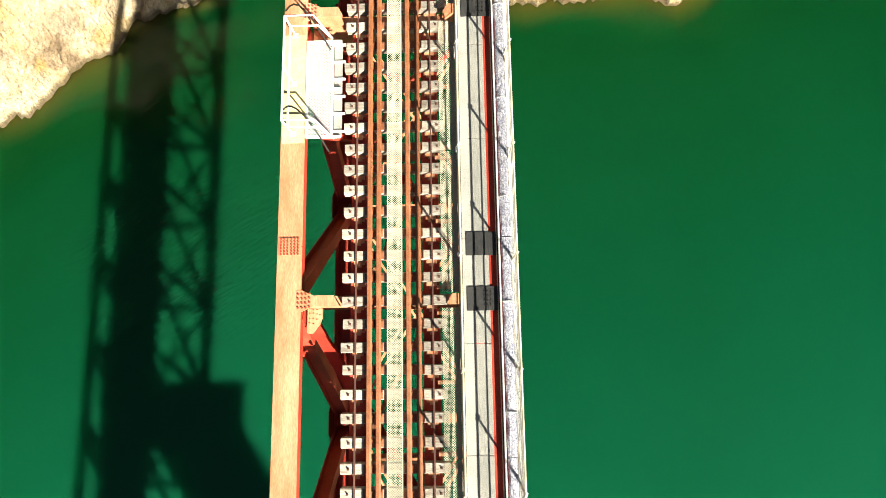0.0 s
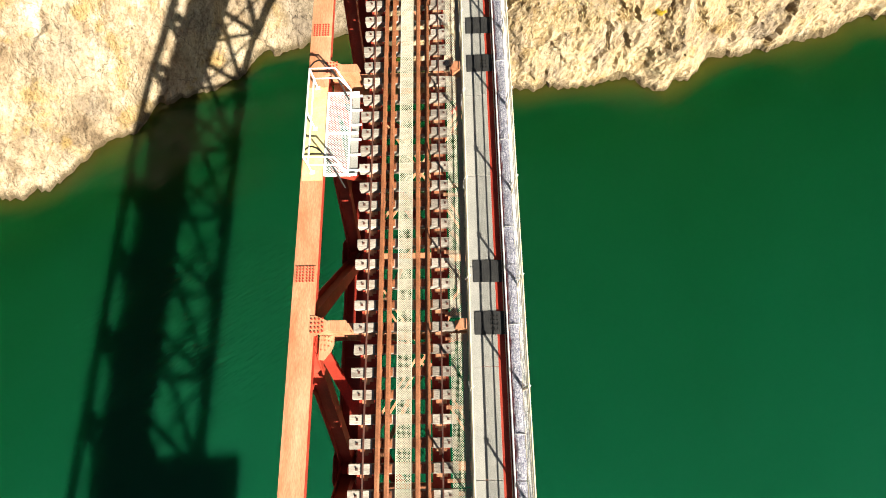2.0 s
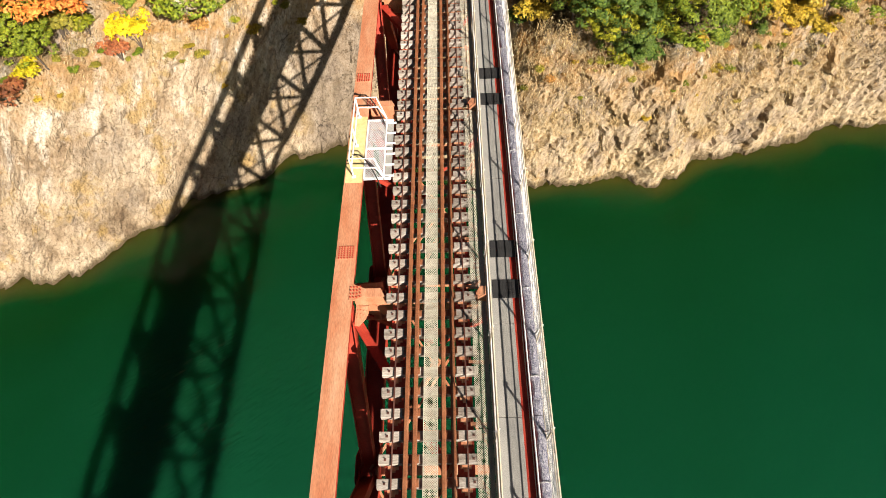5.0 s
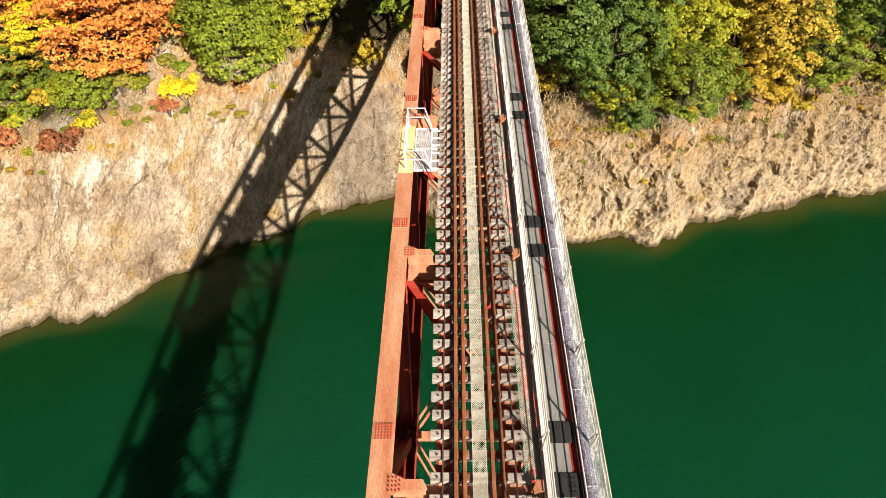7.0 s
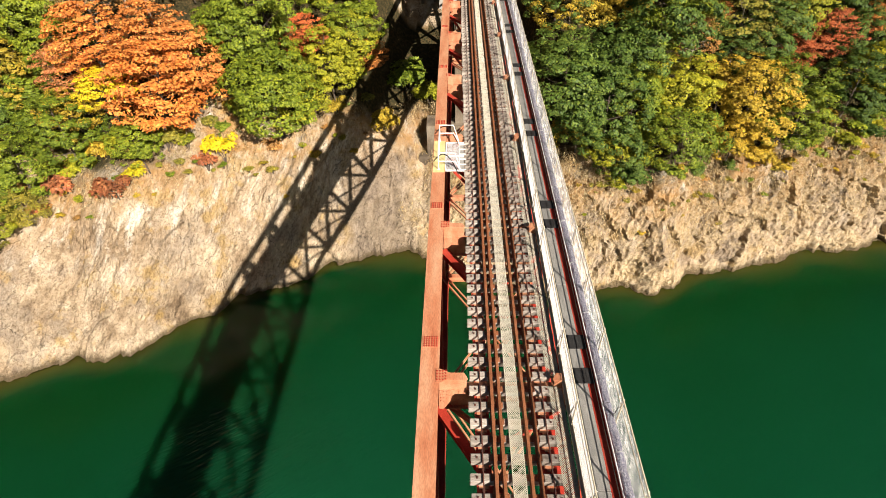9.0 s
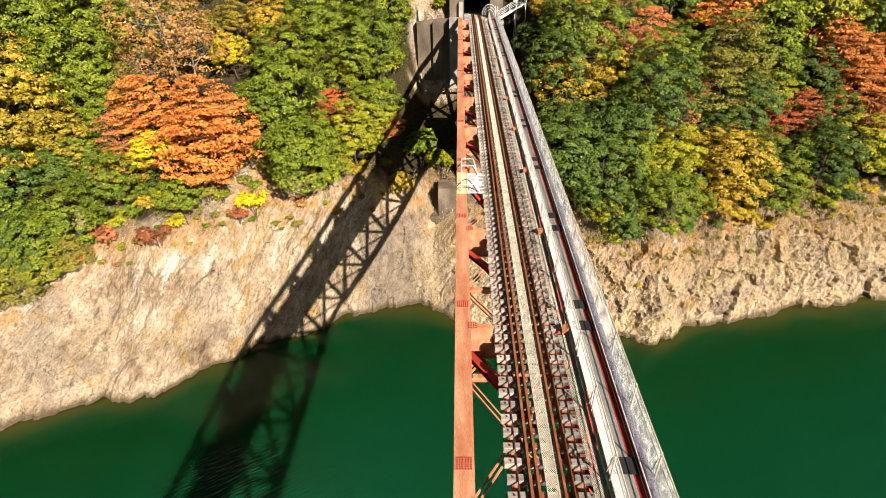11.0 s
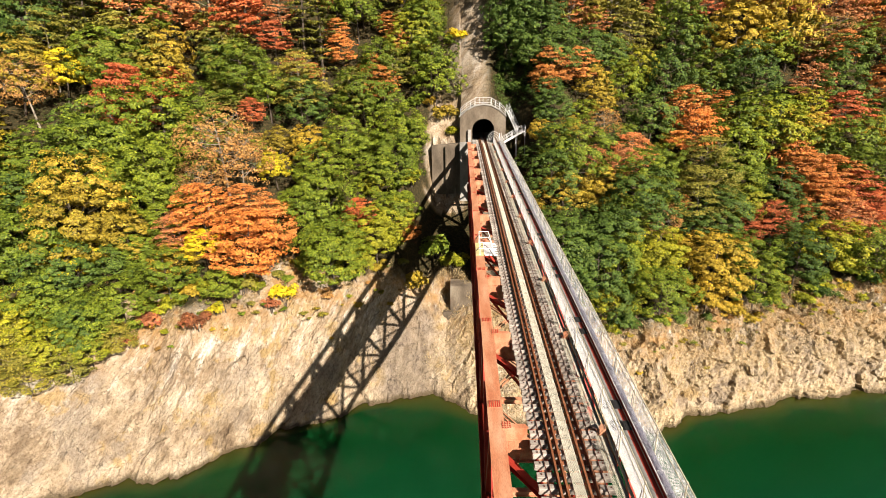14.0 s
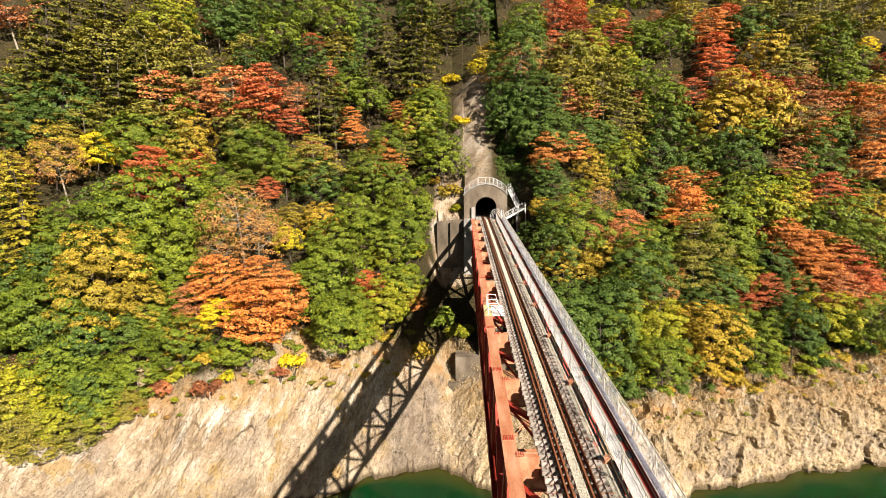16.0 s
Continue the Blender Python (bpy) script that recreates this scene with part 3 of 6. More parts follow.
# The pale paint also holds the strong sun on webs and flanges.
crossbeam = part("crossbeam", bm, faded_lit_paint, bridge)
bm = bmesh.new()
box(bm, -XB, XB, -0.14, 0.14, FL - 0.025, FL)
part("top_flange", bm, faded_lit_paint, crossbeam, "faded orange-red flange")
crossbeam.matrix_basis = pose(0, FIRST * PANEL, 0)
# raised beam ends between the chords and the sleepers
EY = 0.105
for sx in (-1, 1):
    bm = bmesh.new()
    end = XB if sx < 0 else 1.49
    a, b = sorted((sx * 1.27, sx * end))
    box(bm, a, b, -0.115, -0.095, FL - 0.62, EY - 0.021)
    for x in (1.36, end - 0.09):
        box(bm, sx * x - 0.008, sx * x + 0.008, -0.094, -0.013, FL - 0.6, EY - 0.021)
    part("beam_end", bm, faded_lit_paint, crossbeam, "faded orange-red beam end")
    bm = bmesh.new()
    rim = [(min(end, 1.99), -0.125), (1.23, -0.125), (1.23, -0.08), (1.34, 0.125), (min(end, 1.99), 0.125)]
    lo = [bm.verts.new((sx * x, y, EY - 0.02)) for x, y in rim]
    hi = [bm.verts.new((sx * x, y, EY)) for x, y in rim]
    bm.faces.new(hi)
    bm.faces.new(lo[::-1])
    for i in range(5):
        bm.faces.new((lo[i], lo[(i + 1) % 5], hi[(i + 1) % 5], hi[i]))
    bmesh.ops.recalc_face_normals(bm, faces=bm.faces[:])
    part("end_plate", bm, faded_lit_paint, crossbeam, "faded orange-red top plate")

# gusset plates at the upper corners (beam to chord), with bolts
bm = bmesh.new()
z = CHORD_TOP + 0.012
pts = [(-0.10, -0.24), (0.02, -0.24), (0.33, -0.10), (0.33, 0.10), (0.02, 0.24), (-0.10, 0.24)]
lo = [bm.verts.new((a, b, z - 0.03)) for a, b in pts]
hi = [bm.verts.new((a, b, z)) for a, b in pts]
bm.faces.new(hi)
bm.faces.new(lo[::-1])
for i in range(6):
    bm.faces.new((lo[i], lo[(i + 1) % 6], hi[(i + 1) % 6], hi[i]))
bmesh.ops.recalc_face_normals(bm, faces=bm.faces[:])
gusset = part("gusset_plate", bm, faded_lit_paint, bridge)
# lower bracket where the slanting braces join
bm = bmesh.new()
pts = [(0.0, -0.72), (0.13, -0.74), (0.30, -0.52), (0.36, -0.36), (0.36, -0.145), (0.0, -0.145)]
zb = FL - 0.06
lo = [bm.verts.new((a, b, zb - 0.02)) for a, b in pts]
hi = [bm.verts.new((a, b, zb)) for a, b in pts]
bm.faces.new(hi)
bm.faces.new(lo[::-1])
for i in range(6):
    bm.faces.new((lo[i], lo[(i + 1) % 6], hi[(i + 1) % 6], hi[i]))
for a, b in ((0.06, -0.5), (0.15, -0.52), (0.06, -0.4), (0.15, -0.4), (0.24, -0.42), (0.06, -0.28), (0.15, -0.28), (0.24, -0.3), (0.31, -0.32), (0.24, -0.2), (0.15, -0.2)):
    bolt_head(bm, a, b, zb, 0.02, 0.022)
bracket = part("brace_bracket", bm, faded_lit_paint, bridge)

# slanting web members, from upper nodes to lower nodes half a panel on
bm = bmesh.new()
h_beam(bm, (0, 0.25, -0.35), (0, PANEL / 2 - 0.2, -DEPTH + 0.2), 0.36, 0.44, 0.03, (1, 0, 0))
down = part("diagonal", bm, red_paint, bridge)
bm = bmesh.new()
h_beam(bm, (0, -0.25, -0.35), (0, -PANEL / 2 + 0.2, -DEPTH + 0.2), 0.36, 0.44, 0.03, (1, 0, 0))
up_ = part("diagonal", bm, red_paint, bridge)
bm = bmesh.new()
box(bm, -0.36, 0.36, 0, PANEL - 0.006, -DEPTH - 0.22, -DEPTH - 0.19)
box(bm, -0.36, -0.33, 0, PANEL - 0.006, -DEPTH - 0.19, -DEPTH + 0.22)
box(bm, 0.33, 0.36, 0, PANEL - 0.006, -DEPTH - 0.19, -DEPTH + 0.22)
lower = part("bottom_chord", bm, red_paint, bridge)
# plates at the lower nodes
bm = bmesh.new()
for sx in (-0.378, 0.363):
    pts = [(-0.75, -0.2), (0.75, -0.2), (0.75, 0.2), (0.35, 0.75), (-0.35, 0.75), (-0.75, 0.2)]
    a = [bm.verts.new((sx, y, -DEPTH + z)) for y, z in pts]
    b = [bm.verts.new((sx + 0.015, y, -DEPTH + z)) for y, z in pts]
    bm.faces.new(a)
    bm.faces.new(b[::-1])
    for i in range(6):
        bm.faces.new((a[i], b[i], b[(i + 1) % 6], a[(i + 1) % 6]))
node_plate = part("node_plate", bm, red_paint, bridge)
# lower cross strut and sway braces up to the cross beam
bm = bmesh.new()
h_beam(bm, (-CHORD_X + 0.2, 0, -DEPTH), (CHORD_X - 0.2, 0, -DEPTH), 0.26, 0.3, 0.02)
# Pale paint here puts the sun under the deck into the colour.
strut = part("lower_strut", bm, faded_lit_paint, bridge)
bm = bmesh.new()
for sx in (-1, 1):
    for off in (-0.11, 0.11):
        bar(bm, (sx * (CHORD_X - 0.1), 0, -DEPTH), (-sx * (CHORD_X - 0.1), PANEL, -DEPTH + 0.08 * sx), 0.075, 0.10, dx=off)
lower_lateral = part("lower_bracing", bm, faded_lit_paint, bridge)
bm = bmesh.new()
h_beam(bm, (CHORD_X - 0.3, 0.1, -0.72), (-CHORD_X + 0.25, PANEL - 0.4, -0.95), 0.26, 0.22, 0.015)
lateral2 = part("upper_brace", bm, red_paint, bridge)
bm = bmesh.new()
for sx in (-1, 1):
    bar(bm, (sx * (CHORD_X - 0.35), 0, -1.1), (sx * 0.15, 0, -DEPTH * 0.58), 0.14, 0.14)
sway = part("sway_brace", bm, red_paint, bridge)
# longitudinal stringers below the sleepers, between the cross beams
bm = bmesh.new()
y0, y1 = 0.15, PANEL - 0.15
box(bm, -0.2, 0.2, y0, y1, FL - 0.02, FL)
box(bm, -0.012, 0.012, y0, y1, FL - 0.66, FL - 0.02)
box(bm, -0.15, 0.15, y0, y1, FL - 0.68, FL - 0.66)
for i in range(5):
    y = 0.9 + i * 1.3
    box(bm, -0.11, -0.012, y, y + 0.02, FL - 0.66, FL - 0.02)
    box(bm, 0.012, 0.11, y, y + 0.02, FL - 0.66, FL - 0.02)
stringer = part("stringer", bm, red_paint, bridge)
bm = bmesh.new()
bar(bm, (-0.83, PANEL / 2, -0.62), (0.83, PANEL / 2, -0.62), 0.14, 0.14)
bar(bm, (-0.83, PANEL / 2 + 0.1, -0.72), (0.83, PANEL - 0.2, -0.72), 0.1, 0.08)
bar(bm, (-0.83, 0.2, -0.72), (0.83, PANEL / 2 - 0.1, -0.72), 0.1, 0.08)
stringer_brace = part("stringer_brace", bm, faded_lit_paint, bridge)

bm = bmesh.new()
box(bm, 1.215, 1.495, -0.10, 0.12, -0.16, -0.125)
box(bm, 1.32, 1.40, -0.07, 0.09, -0.37, -0.16)
foot_bracket = part("footway_bracket", bm, faded_lit_paint, bridge)
bm = bmesh.new()
bar(bm, (1.16, 0.32, -0.30), (1.48, 0.84, -0.30), 0.11, 0.06)
knee_a = part("knee_bracket", bm, faded_lit_paint, bridge)
bm = bmesh.new()
bar(bm, (1.48, 1.98, -0.30), (1.16, 2.42, -0.30), 0.10, 0.06)
knee_b = part("knee_bracket", bm, faded_lit_paint, bridge)
for k in range(FIRST, LAST + 1):
    y = k * PANEL
    end = k == LAST

    def put(ob, m, ok=True):
        """The first place goes to the part itself, later ones to copies."""
        if not ok:
            return
        if ob in placed:
            c = again(ob, m)
            for ch in ob.children:
                again(ch, Matrix(), c)
        else:
            placed.add(ob)
            ob.matrix_basis = m

    if k == FIRST:
        placed = set()
    put(crossbeam, pose(0, y, 0))
    for sx, turn in ((-1, 0), (1, 180)):
        flip = pose(sx * XB, y, 0, 0, 0, turn)
        put(gusset, flip)
        put(bracket, flip)
        put(down, pose(sx * CHORD_X, y, 0), not end)
        put(up_, pose(sx * CHORD_X, y, 0), k > FIRST)
        put(lower, pose(sx * CHORD_X, y, 0), not end)
        put(node_plate, pose(sx * CHORD_X, y + PANEL / 2, 0), not end)
        put(stringer, pose(sx * 0.85, y, 0), not end)
    put(strut, pose(0, y + PANEL / 2, 0), not end)
    put(lower_lateral, pose(0, y + PANEL / 2, 0), not end)
    put(lateral2, pose(0, y, 0), not end)
    put(sway, pose(0, y, 0))
    put(stringer_brace, pose(0, y, 0), not end)
    put(foot_bracket, pose(0, y, 0))
    put(knee_a, pose(0, y, 0), not end)
    put(knee_b, pose(0, y, 0), not end)

# bolt heads on the corner plates, and the far ones in one mesh
for k in range(FIRST, LAST + 1):
    for sx, turn in ((-1, 0), (1, 180)):
        for i in range(16):
            at = pose(sx * XB, k * PANEL, 0, 0, 0, turn) @ Vector((-0.06 + 0.085 * (i % 4), -0.15 + 0.1 * (i // 4) + (0.02 if i % 4 == 3 else 0.0), CHORD_TOP + 0.012))
            if -2 <= k <= 1 and sx < 0:
                b = new("bolt_head", one_bolt)
                b.parent = bridge
                b.matrix_basis = Matrix.Translation(at)
            else:
                FAR_BOLTS.append(at)
bm = bmesh.new()
for p in FAR_BOLTS:
    bolt_head(bm, p.x, p.y, p.z, 0.023, 0.024)
tagged(part("bolt_heads", bm, red_paint, bridge, "rows of red bolt heads"), kind="stuff")

# ---- track ----
SLEEPER_TOP, STEP = -0.155, 0.5244


def sleeper_mesh(i):
    rng = random.Random(i)
    bm = bmesh.new()
    e = 1.2 + rng.uniform(-0.02, 0.02)
    v = box(bm, -e, e, -0.112, 0.112, SLEEPER_TOP - 0.21, SLEEPER_TOP)
    bmesh.ops.bevel(bm, geom=bm.edges[:], offset=0.012, segments=1, affect="EDGES")
    for vert in bm.verts:
        vert.co += Vector((rng.uniform(-0.01, 0.01), rng.uniform(-0.006, 0.006), rng.uniform(-0.005, 0.004)))
    return bm


variants = []
for i in range(5):
    s = tagged(new("sleeper", mesh_of("sleeper", sleeper_mesh(i), sleeper_wood)), "weathered grey wooden bridge sleeper with rusty hook bolts", "sleeper", "sleepers under the rails")
    for x in (-1.03, 1.03):
        bm = bmesh.new()
        box(bm, x - 0.028, x + 0.028, -0.028, 0.028, SLEEPER_TOP, SLEEPER_TOP + 0.006)
        bolt_head(bm, x, 0, SLEEPER_TOP + 0.006, 0.018, 0.035)
        part("hook_bolt", bm, rust_dark, s, "dark rusty hook bolt")
    for x in (-0.566, -0.355, 0.33, 0.566):
        bm = bmesh.new()
        box(bm, x - 0.115, x + 0.115, -0.09, 0.09, SLEEPER_TOP, SLEEPER_TOP + 0.016)
        for dx in (-0.085, 0.085):
            bolt_head(bm, x + dx, 0.045 * (1 if dx > 0 else -1), SLEEPER_TOP + 0.016, 0.018, 0.02)
        part("tie_plate", bm, rail_steel, s, "rusty rail tie plate")
    for x in (-0.85, 0.85):
        bm = bmesh.new()
        box(bm, x - 0.13, x + 0.13, -0.2, -0.1, FL + 0.003, FL + 0.02)
        box(bm, x - 0.05, x + 0.05, -0.26, -0.199, FL + 0.003, FL + 0.02)
        part("packing_plate", bm, faded_lit_paint, s, "orange-red packing plate")
    variants.append(s)
rng = random.Random(4)
ys = [i * STEP for i in range(int(START_Y / STEP), int(66.0 / STEP) + 1)]
for n, y in enumerate(ys):
    m = pose(rng.uniform(-0.015, 0.015), y + rng.uniform(-0.012, 0.012), 0, 0, 0, rng.uniform(-0.5, 0.5))
    if n < 5:
        variants[n].matrix_basis = m
    else:
        copy_thing(variants[rng.randrange(5)], m)


def rail_profile(bm, x, y0, y1, top, h):
    pts = [(-0.033, 0), (0.033, 0), (0.033, -0.03), (0.009, -0.045), (0.009, -h + 0.028), (0.06, -h + 0.012), (0.06, -h), (-0.06, -h), (-0.06, -h + 0.012), (-0.009, -h + 0.028), (-0.009, -0.045), (-0.033, -0.03)]
    a = [bm.verts.new((x + px, y0, top + pz)) for px, pz in pts]
    b = [bm.verts.new((x + px, y1, top + pz)) for px, pz in pts]
    n = len(pts)
    for i in range(n):
        bm.faces.new((a[i], b[i], b[(i + 1) % n], a[(i + 1) % n]))
    bm.faces.new(a)
    bm.faces.new(b[::-1])


for x, label in ((-0.566, "rusty steel running rail"), (0.566, "rusty steel running rail"), (-0.355, "rusty steel guard rail beside the running rail"), (0.33, "rusty steel guard rail beside the running rail")):
    bm = bmesh.new()
    rail_profile(bm, x, START_Y, 74, 0.0 if abs(x) > 0.5 else -0.008, 0.136)
    r = tagged(new("rail", mesh_of("rail", bm, rail_steel)), label, "rail", "rails of the track")
    for k in range(int(START_Y / 10), 6):
        yj = k * 10.0 + 3.35 + (0.4 if x > 0 else 0)
        for s in (-1, 1):
            bm = bmesh.new()
            box(bm, x + s * 0.022 - 0.011, x + s * 0.022 + 0.011, yj - 0.28, yj + 0.28, -0.115, -0.05)
            for i in range(4):
                bolt_head(bm, x + s * 0.033, yj - 0.2 + 0.133 * i, -0.083, 0.016, s * 0.018, 0)
            part("joint_bar", bm, rust_dark, r, "dark bolted joint bar")
for x in (-0.88, 0.89):
    bm = bmesh.new()
    box(bm, x - 0.017, x + 0.017, START_Y, END_Y, SLEEPER_TOP + 0.004, SLEEPER_TOP + 0.014)
    box(bm, x - 0.017, x - 0.008, START_Y, END_Y, SLEEPER_TOP + 0.014, SLEEPER_TOP + 0.05)
    tagged(new("spacer_bar", mesh_of("spacer_bar", bm, rust_dark)), "thin dark rusty steel angle bolted along the sleeper ends", "steel bar", "bars along the sleepers")


def expanded_metal(x0, x1, y0, y1, z, cx, cy, w, t):
    """Diamond mesh: ridged strands that slant both ways across a strip."""
    verts, faces = [], []
    rise = (x1 - x0) / cx * cy
    n = int((y1 - y0 + rise) / cy)
    side = Vector((cy, -cx, 0)).normalized() * w / 2
    for i in range(n + 1):
        for flip in (False, True):
            p, q = Vector((x0, y0 - rise + i * cy, z)), Vector((x1, y0 + i * cy, z))
            if p.y < y0:
                p = p.lerp(q, (y0 - p.y) / rise)
            if q.y > y1:
                q = q.lerp(p, (q.y - y1) / (q.y - p.y)) if q.y - p.y > 1e-6 else q
            if q.y - p.y < 0.01:
                continue
            b = len(verts)
            for e in (p, q):
                for v in (e - side + Vector((0, 0, -t)), e + Vector((0, 0, 0.002 if flip else 0)), e + side + Vector((0, 0, -t))):
                    verts.append((x0 + x1 - v.x if flip else v.x, v.y, v.z))
            faces += [(b, b + 1, b + 4, b + 3), (b + 1, b + 2, b + 5, b + 4)]
    return verts, faces


def mesh_thing(name, verts, faces, material):
    me = bpy.data.meshes.new(name)
    me.from_pydata(verts, [], faces)
    me.materials.append(material)
    return new(name, me)


# centre walk of diamond mesh, in lengths of half a panel
y = START_Y
while y < END_Y - 1:
    y2 = min(y + 3.54, END_Y)
    g = thing("walkway_grating", "pale diamond-mesh steel walkway laid between the rails", "grating", "gratings between the rails")
    v, f = expanded_metal(-0.145, 0.185, y, y2, -0.055, 0.055, 0.052, 0.0125, 0.006)
    mesh_thing("mesh", v, f, cream_steel).parent = g
    for x in (-0.147, 0.187):
        bm = bmesh.new()
        box(bm, x - 0.006, x + 0.006, y + 0.002, y2 - 0.002, SLEEPER_TOP + 0.001, -0.056)
        part("edge_bar", bm, cream_steel, g)
    y = y2

# side grating between the sleeper ends and the footway, open over the cross beams
for k in range(2 * FIRST, 2 * LAST + 1):
    y, y2 = k * PANEL / 2, min((k + 1) * PANEL / 2, END_Y)
    if y2 - y < 1:
        continue
    ya, yb = (y + 0.17, y2 - 0.01) if k % 2 == 0 else (y + 0.01, y2 - 0.19)
    g = thing("side_grating", "pale diamond-mesh steel grating beside the sleepers", "grating", "gratings beside the sleepers")
    v, f = expanded_metal(1.10, 1.38, ya, yb, -0.125, 0.056, 0.052, 0.0125, 0.006)
    mesh_thing("mesh", v, f, cream_steel).parent = g
    bm = bmesh.new()
    box(bm, 1.385, 1.495, ya, yb, -0.22, -0.19)
    part("edge_plate", bm, walk_floor, g, "grey steel edge plate")
    for yy in (ya + 0.12, (ya + yb) / 2, yb - 0.12):
        bm = bmesh.new()
        box(bm, 0.98, 1.52, yy - 0.04, yy + 0.04, -0.33, -0.225)
        part("bearer", bm, faded_lit_paint, g, "orange-red bearer")

# ---- footway on the other side ----
WF = 0.152
y = START_Y
while y < END_Y - 1:
    y2 = min(y + 2.36, END_Y)
    bm = bmesh.new()
    box(bm, 1.58, 2.18, y + 0.004, y2 - 0.004, WF - 0.05, WF)
    bmesh.ops.bevel(bm, geom=bm.edges[:], offset=0.006, segments=1, affect="EDGES")
    tagged(new("footway_plate", mesh_of("footway_plate", bm, walk_floor)), "grey non-slip footway plate along the bridge", "walkway plate", "plates of the footway")
    y = y2
bm = bmesh.new()
box(bm, 1.50, 1.575, START_Y, END_Y, -0.09, -0.005)
tagged(new("kerb_beam", mesh_of("kerb_beam", bm, rail_pipe)), "pale steel edge beam of the footway", "steel beam")

bm = bmesh.new()
v = box(bm, 1.67, 2.42, -0.27, 0.27, CHORD_TOP + 0.03, CHORD_TOP + 0.045)
bmesh.ops.bevel(bm, geom=bm.edges[:], offset=0.004, segments=1, affect="EDGES")
plain_mat = mesh_of("rubber_mat", bm, black_rubber)
bm = bmesh.new()
bolt_head(bm, 0, 0, 0, 0.02, 0.018)
one_stud = mesh_of("stud", bm, black_hose)
for k in range(FIRST, LAST + 1):
    for dy, knobs in ((1.23, False), (-0.01, True)):
        ob = tagged(new("rubber_mat", plain_mat), "black rubber mat across the footway", "rubber mat", "mats on the footway")
        ob.matrix_basis = pose(0, k * PANEL + dy, 0)
        for i in range(12 if knobs else 0):
            c = new("stud", one_stud)
            c.parent = ob
            c.matrix_basis = pose(2.06 + 0.07 * (i % 3), -0.15 + 0.1 * (i // 3), CHORD_TOP + 0.045)
# upright red plate along the chord, beside the duct
bm = bmesh.new()
box(bm, 2.395, 2.41, 0.004, PANEL - 0.004, CHORD_TOP + 0.046, 0.285)
side_plate = part("side_plate", bm, red_paint, bridge, "dark red upright plate")
side_plate.matrix_basis = pose(0, FIRST * PANEL, 0)
for k in range(FIRST + 1, LAST):
    again(side_plate, pose(0, k * PANEL, 0))
# packers that carry the mats over the chord
bm = bmesh.new()
box(bm, 1.7, 2.40, -0.2, 0.2, CHORD_TOP + 0.012, CHORD_TOP + 0.031)
pk = part("packer", bm, red_paint, bridge)
for k in range(FIRST, LAST + 1):
    for dy in (1.23, -0.01):
        if k == FIRST and dy > 1:
            pk.matrix_basis = pose(0, k * PANEL + dy, 0)
        else:
            again(pk, pose(0, k * PANEL + dy, 0))


def chain_link(x, y0, y1, z0, z1, pitch=0.055, r=0.0015):
    """Wires slanting both ways between two heights."""
    verts, faces = [], []
    h = z1 - z0
    n = int((y1 - y0) / pitch)
    for i in range(n):
        for s in (1, -1):
            ya = y0 + i * pitch
            yb = ya + s * h
            za, zb = z0, z1
            if yb > y1:
                zb -= (yb - y1)
                yb = y1
            if yb < y0:
                zb -= (y0 - yb)
                yb = y0
            b = len(verts)
            for yy, zz in ((ya, za), (yb, zb)):
                verts += [(x - r, yy, zz), (x + r, yy, zz), (x, yy + 2 * r, zz)]
            faces += [(b, b + 1, b + 4, b + 3), (b + 1, b + 2, b + 5, b + 4), (b + 2, b, b + 3, b + 5)]
    # fill the corners that slanting wires from below cannot reach
    for i in range(int(h / pitch)):
        zz = z0 + i * pitch
        for ya, s in ((y0, 1), (y1, -1)):
            b = len(verts)
            for yy, z2 in ((ya, zz), (ya + s * (z1 - zz), z1)):
                verts += [(x - r, yy, z2), (x + r, yy, z2), (x, yy + 2 * r, z2)]
            faces += [(b, b + 1, b + 4, b + 3), (b + 1, b + 2, b + 5, b + 4), (b + 2, b, b + 3, b + 5)]
    return verts, faces


def fence_bay(name, label, x, z0, z1, group, lean, material, wire):
    f = thing(name, label, "fence", group)
    v, fc = chain_link(x, 0, 2.36, z0 + 0.04, z1 - 0.03, 0.055, wire)
    mesh_thing("wire_mesh", v, fc, material).parent = f
    for zz, r in ((z1, 0.024), (z1 - 0.28, 0.017), (z0 + 0.06, 0.017)):
        bm = bmesh.new()
        tube(bm, [(x, 0, zz), (x, 2.36, zz)], r, 6)
        part("pipe_rail", bm, rail_pipe, f)
    bm = bmesh.new()
    tube(bm, [(x, 0, z0 - 0.1), (x, 0, z1 + 0.03)], 0.026, 6)
    part("post", bm, rail_pipe, f)
    bm = bmesh.new()
    tube(bm, [(x + lean * 0.05, 0.03, z1 - 0.25), (x + lean * 0.05, 0.2, z0)], 0.014, 5)
    tube(bm, [(x - 0.03, -0.05, z1 - 0.02), (x + 0.03, 0.05, z1 - 0.02)], 0.03, 5)
    part("brace", bm, galvanised, f)
    return f


inner = fence_bay("footway_fence", "galvanised chain-link fence with pale pipe rails along the footway", 1.54, WF, 1.2, "fence bays beside the track", -1, galvanised, 0.0019)
outer = fence_bay("outer_fence", "chain-link fence with cream pipe rails on the bridge edge", 2.70, WF - 0.1, 1.2, "fence bays on the bridge edge", -1, silver_net, 0.0022)
y0 = 0.84 - 2.36 * 27
inner.matrix_basis = pose(0, y0, 0)
outer.matrix_basis = pose(0, y0, 0)
n = 1
while y0 + 2.36 * (n + 1) < END_Y + 0.4:
    copy_thing(inner, pose(0, y0 + 2.36 * n, 0))
    copy_thing(outer, pose(0, y0 + 2.36 * n, 0))
    n += 1

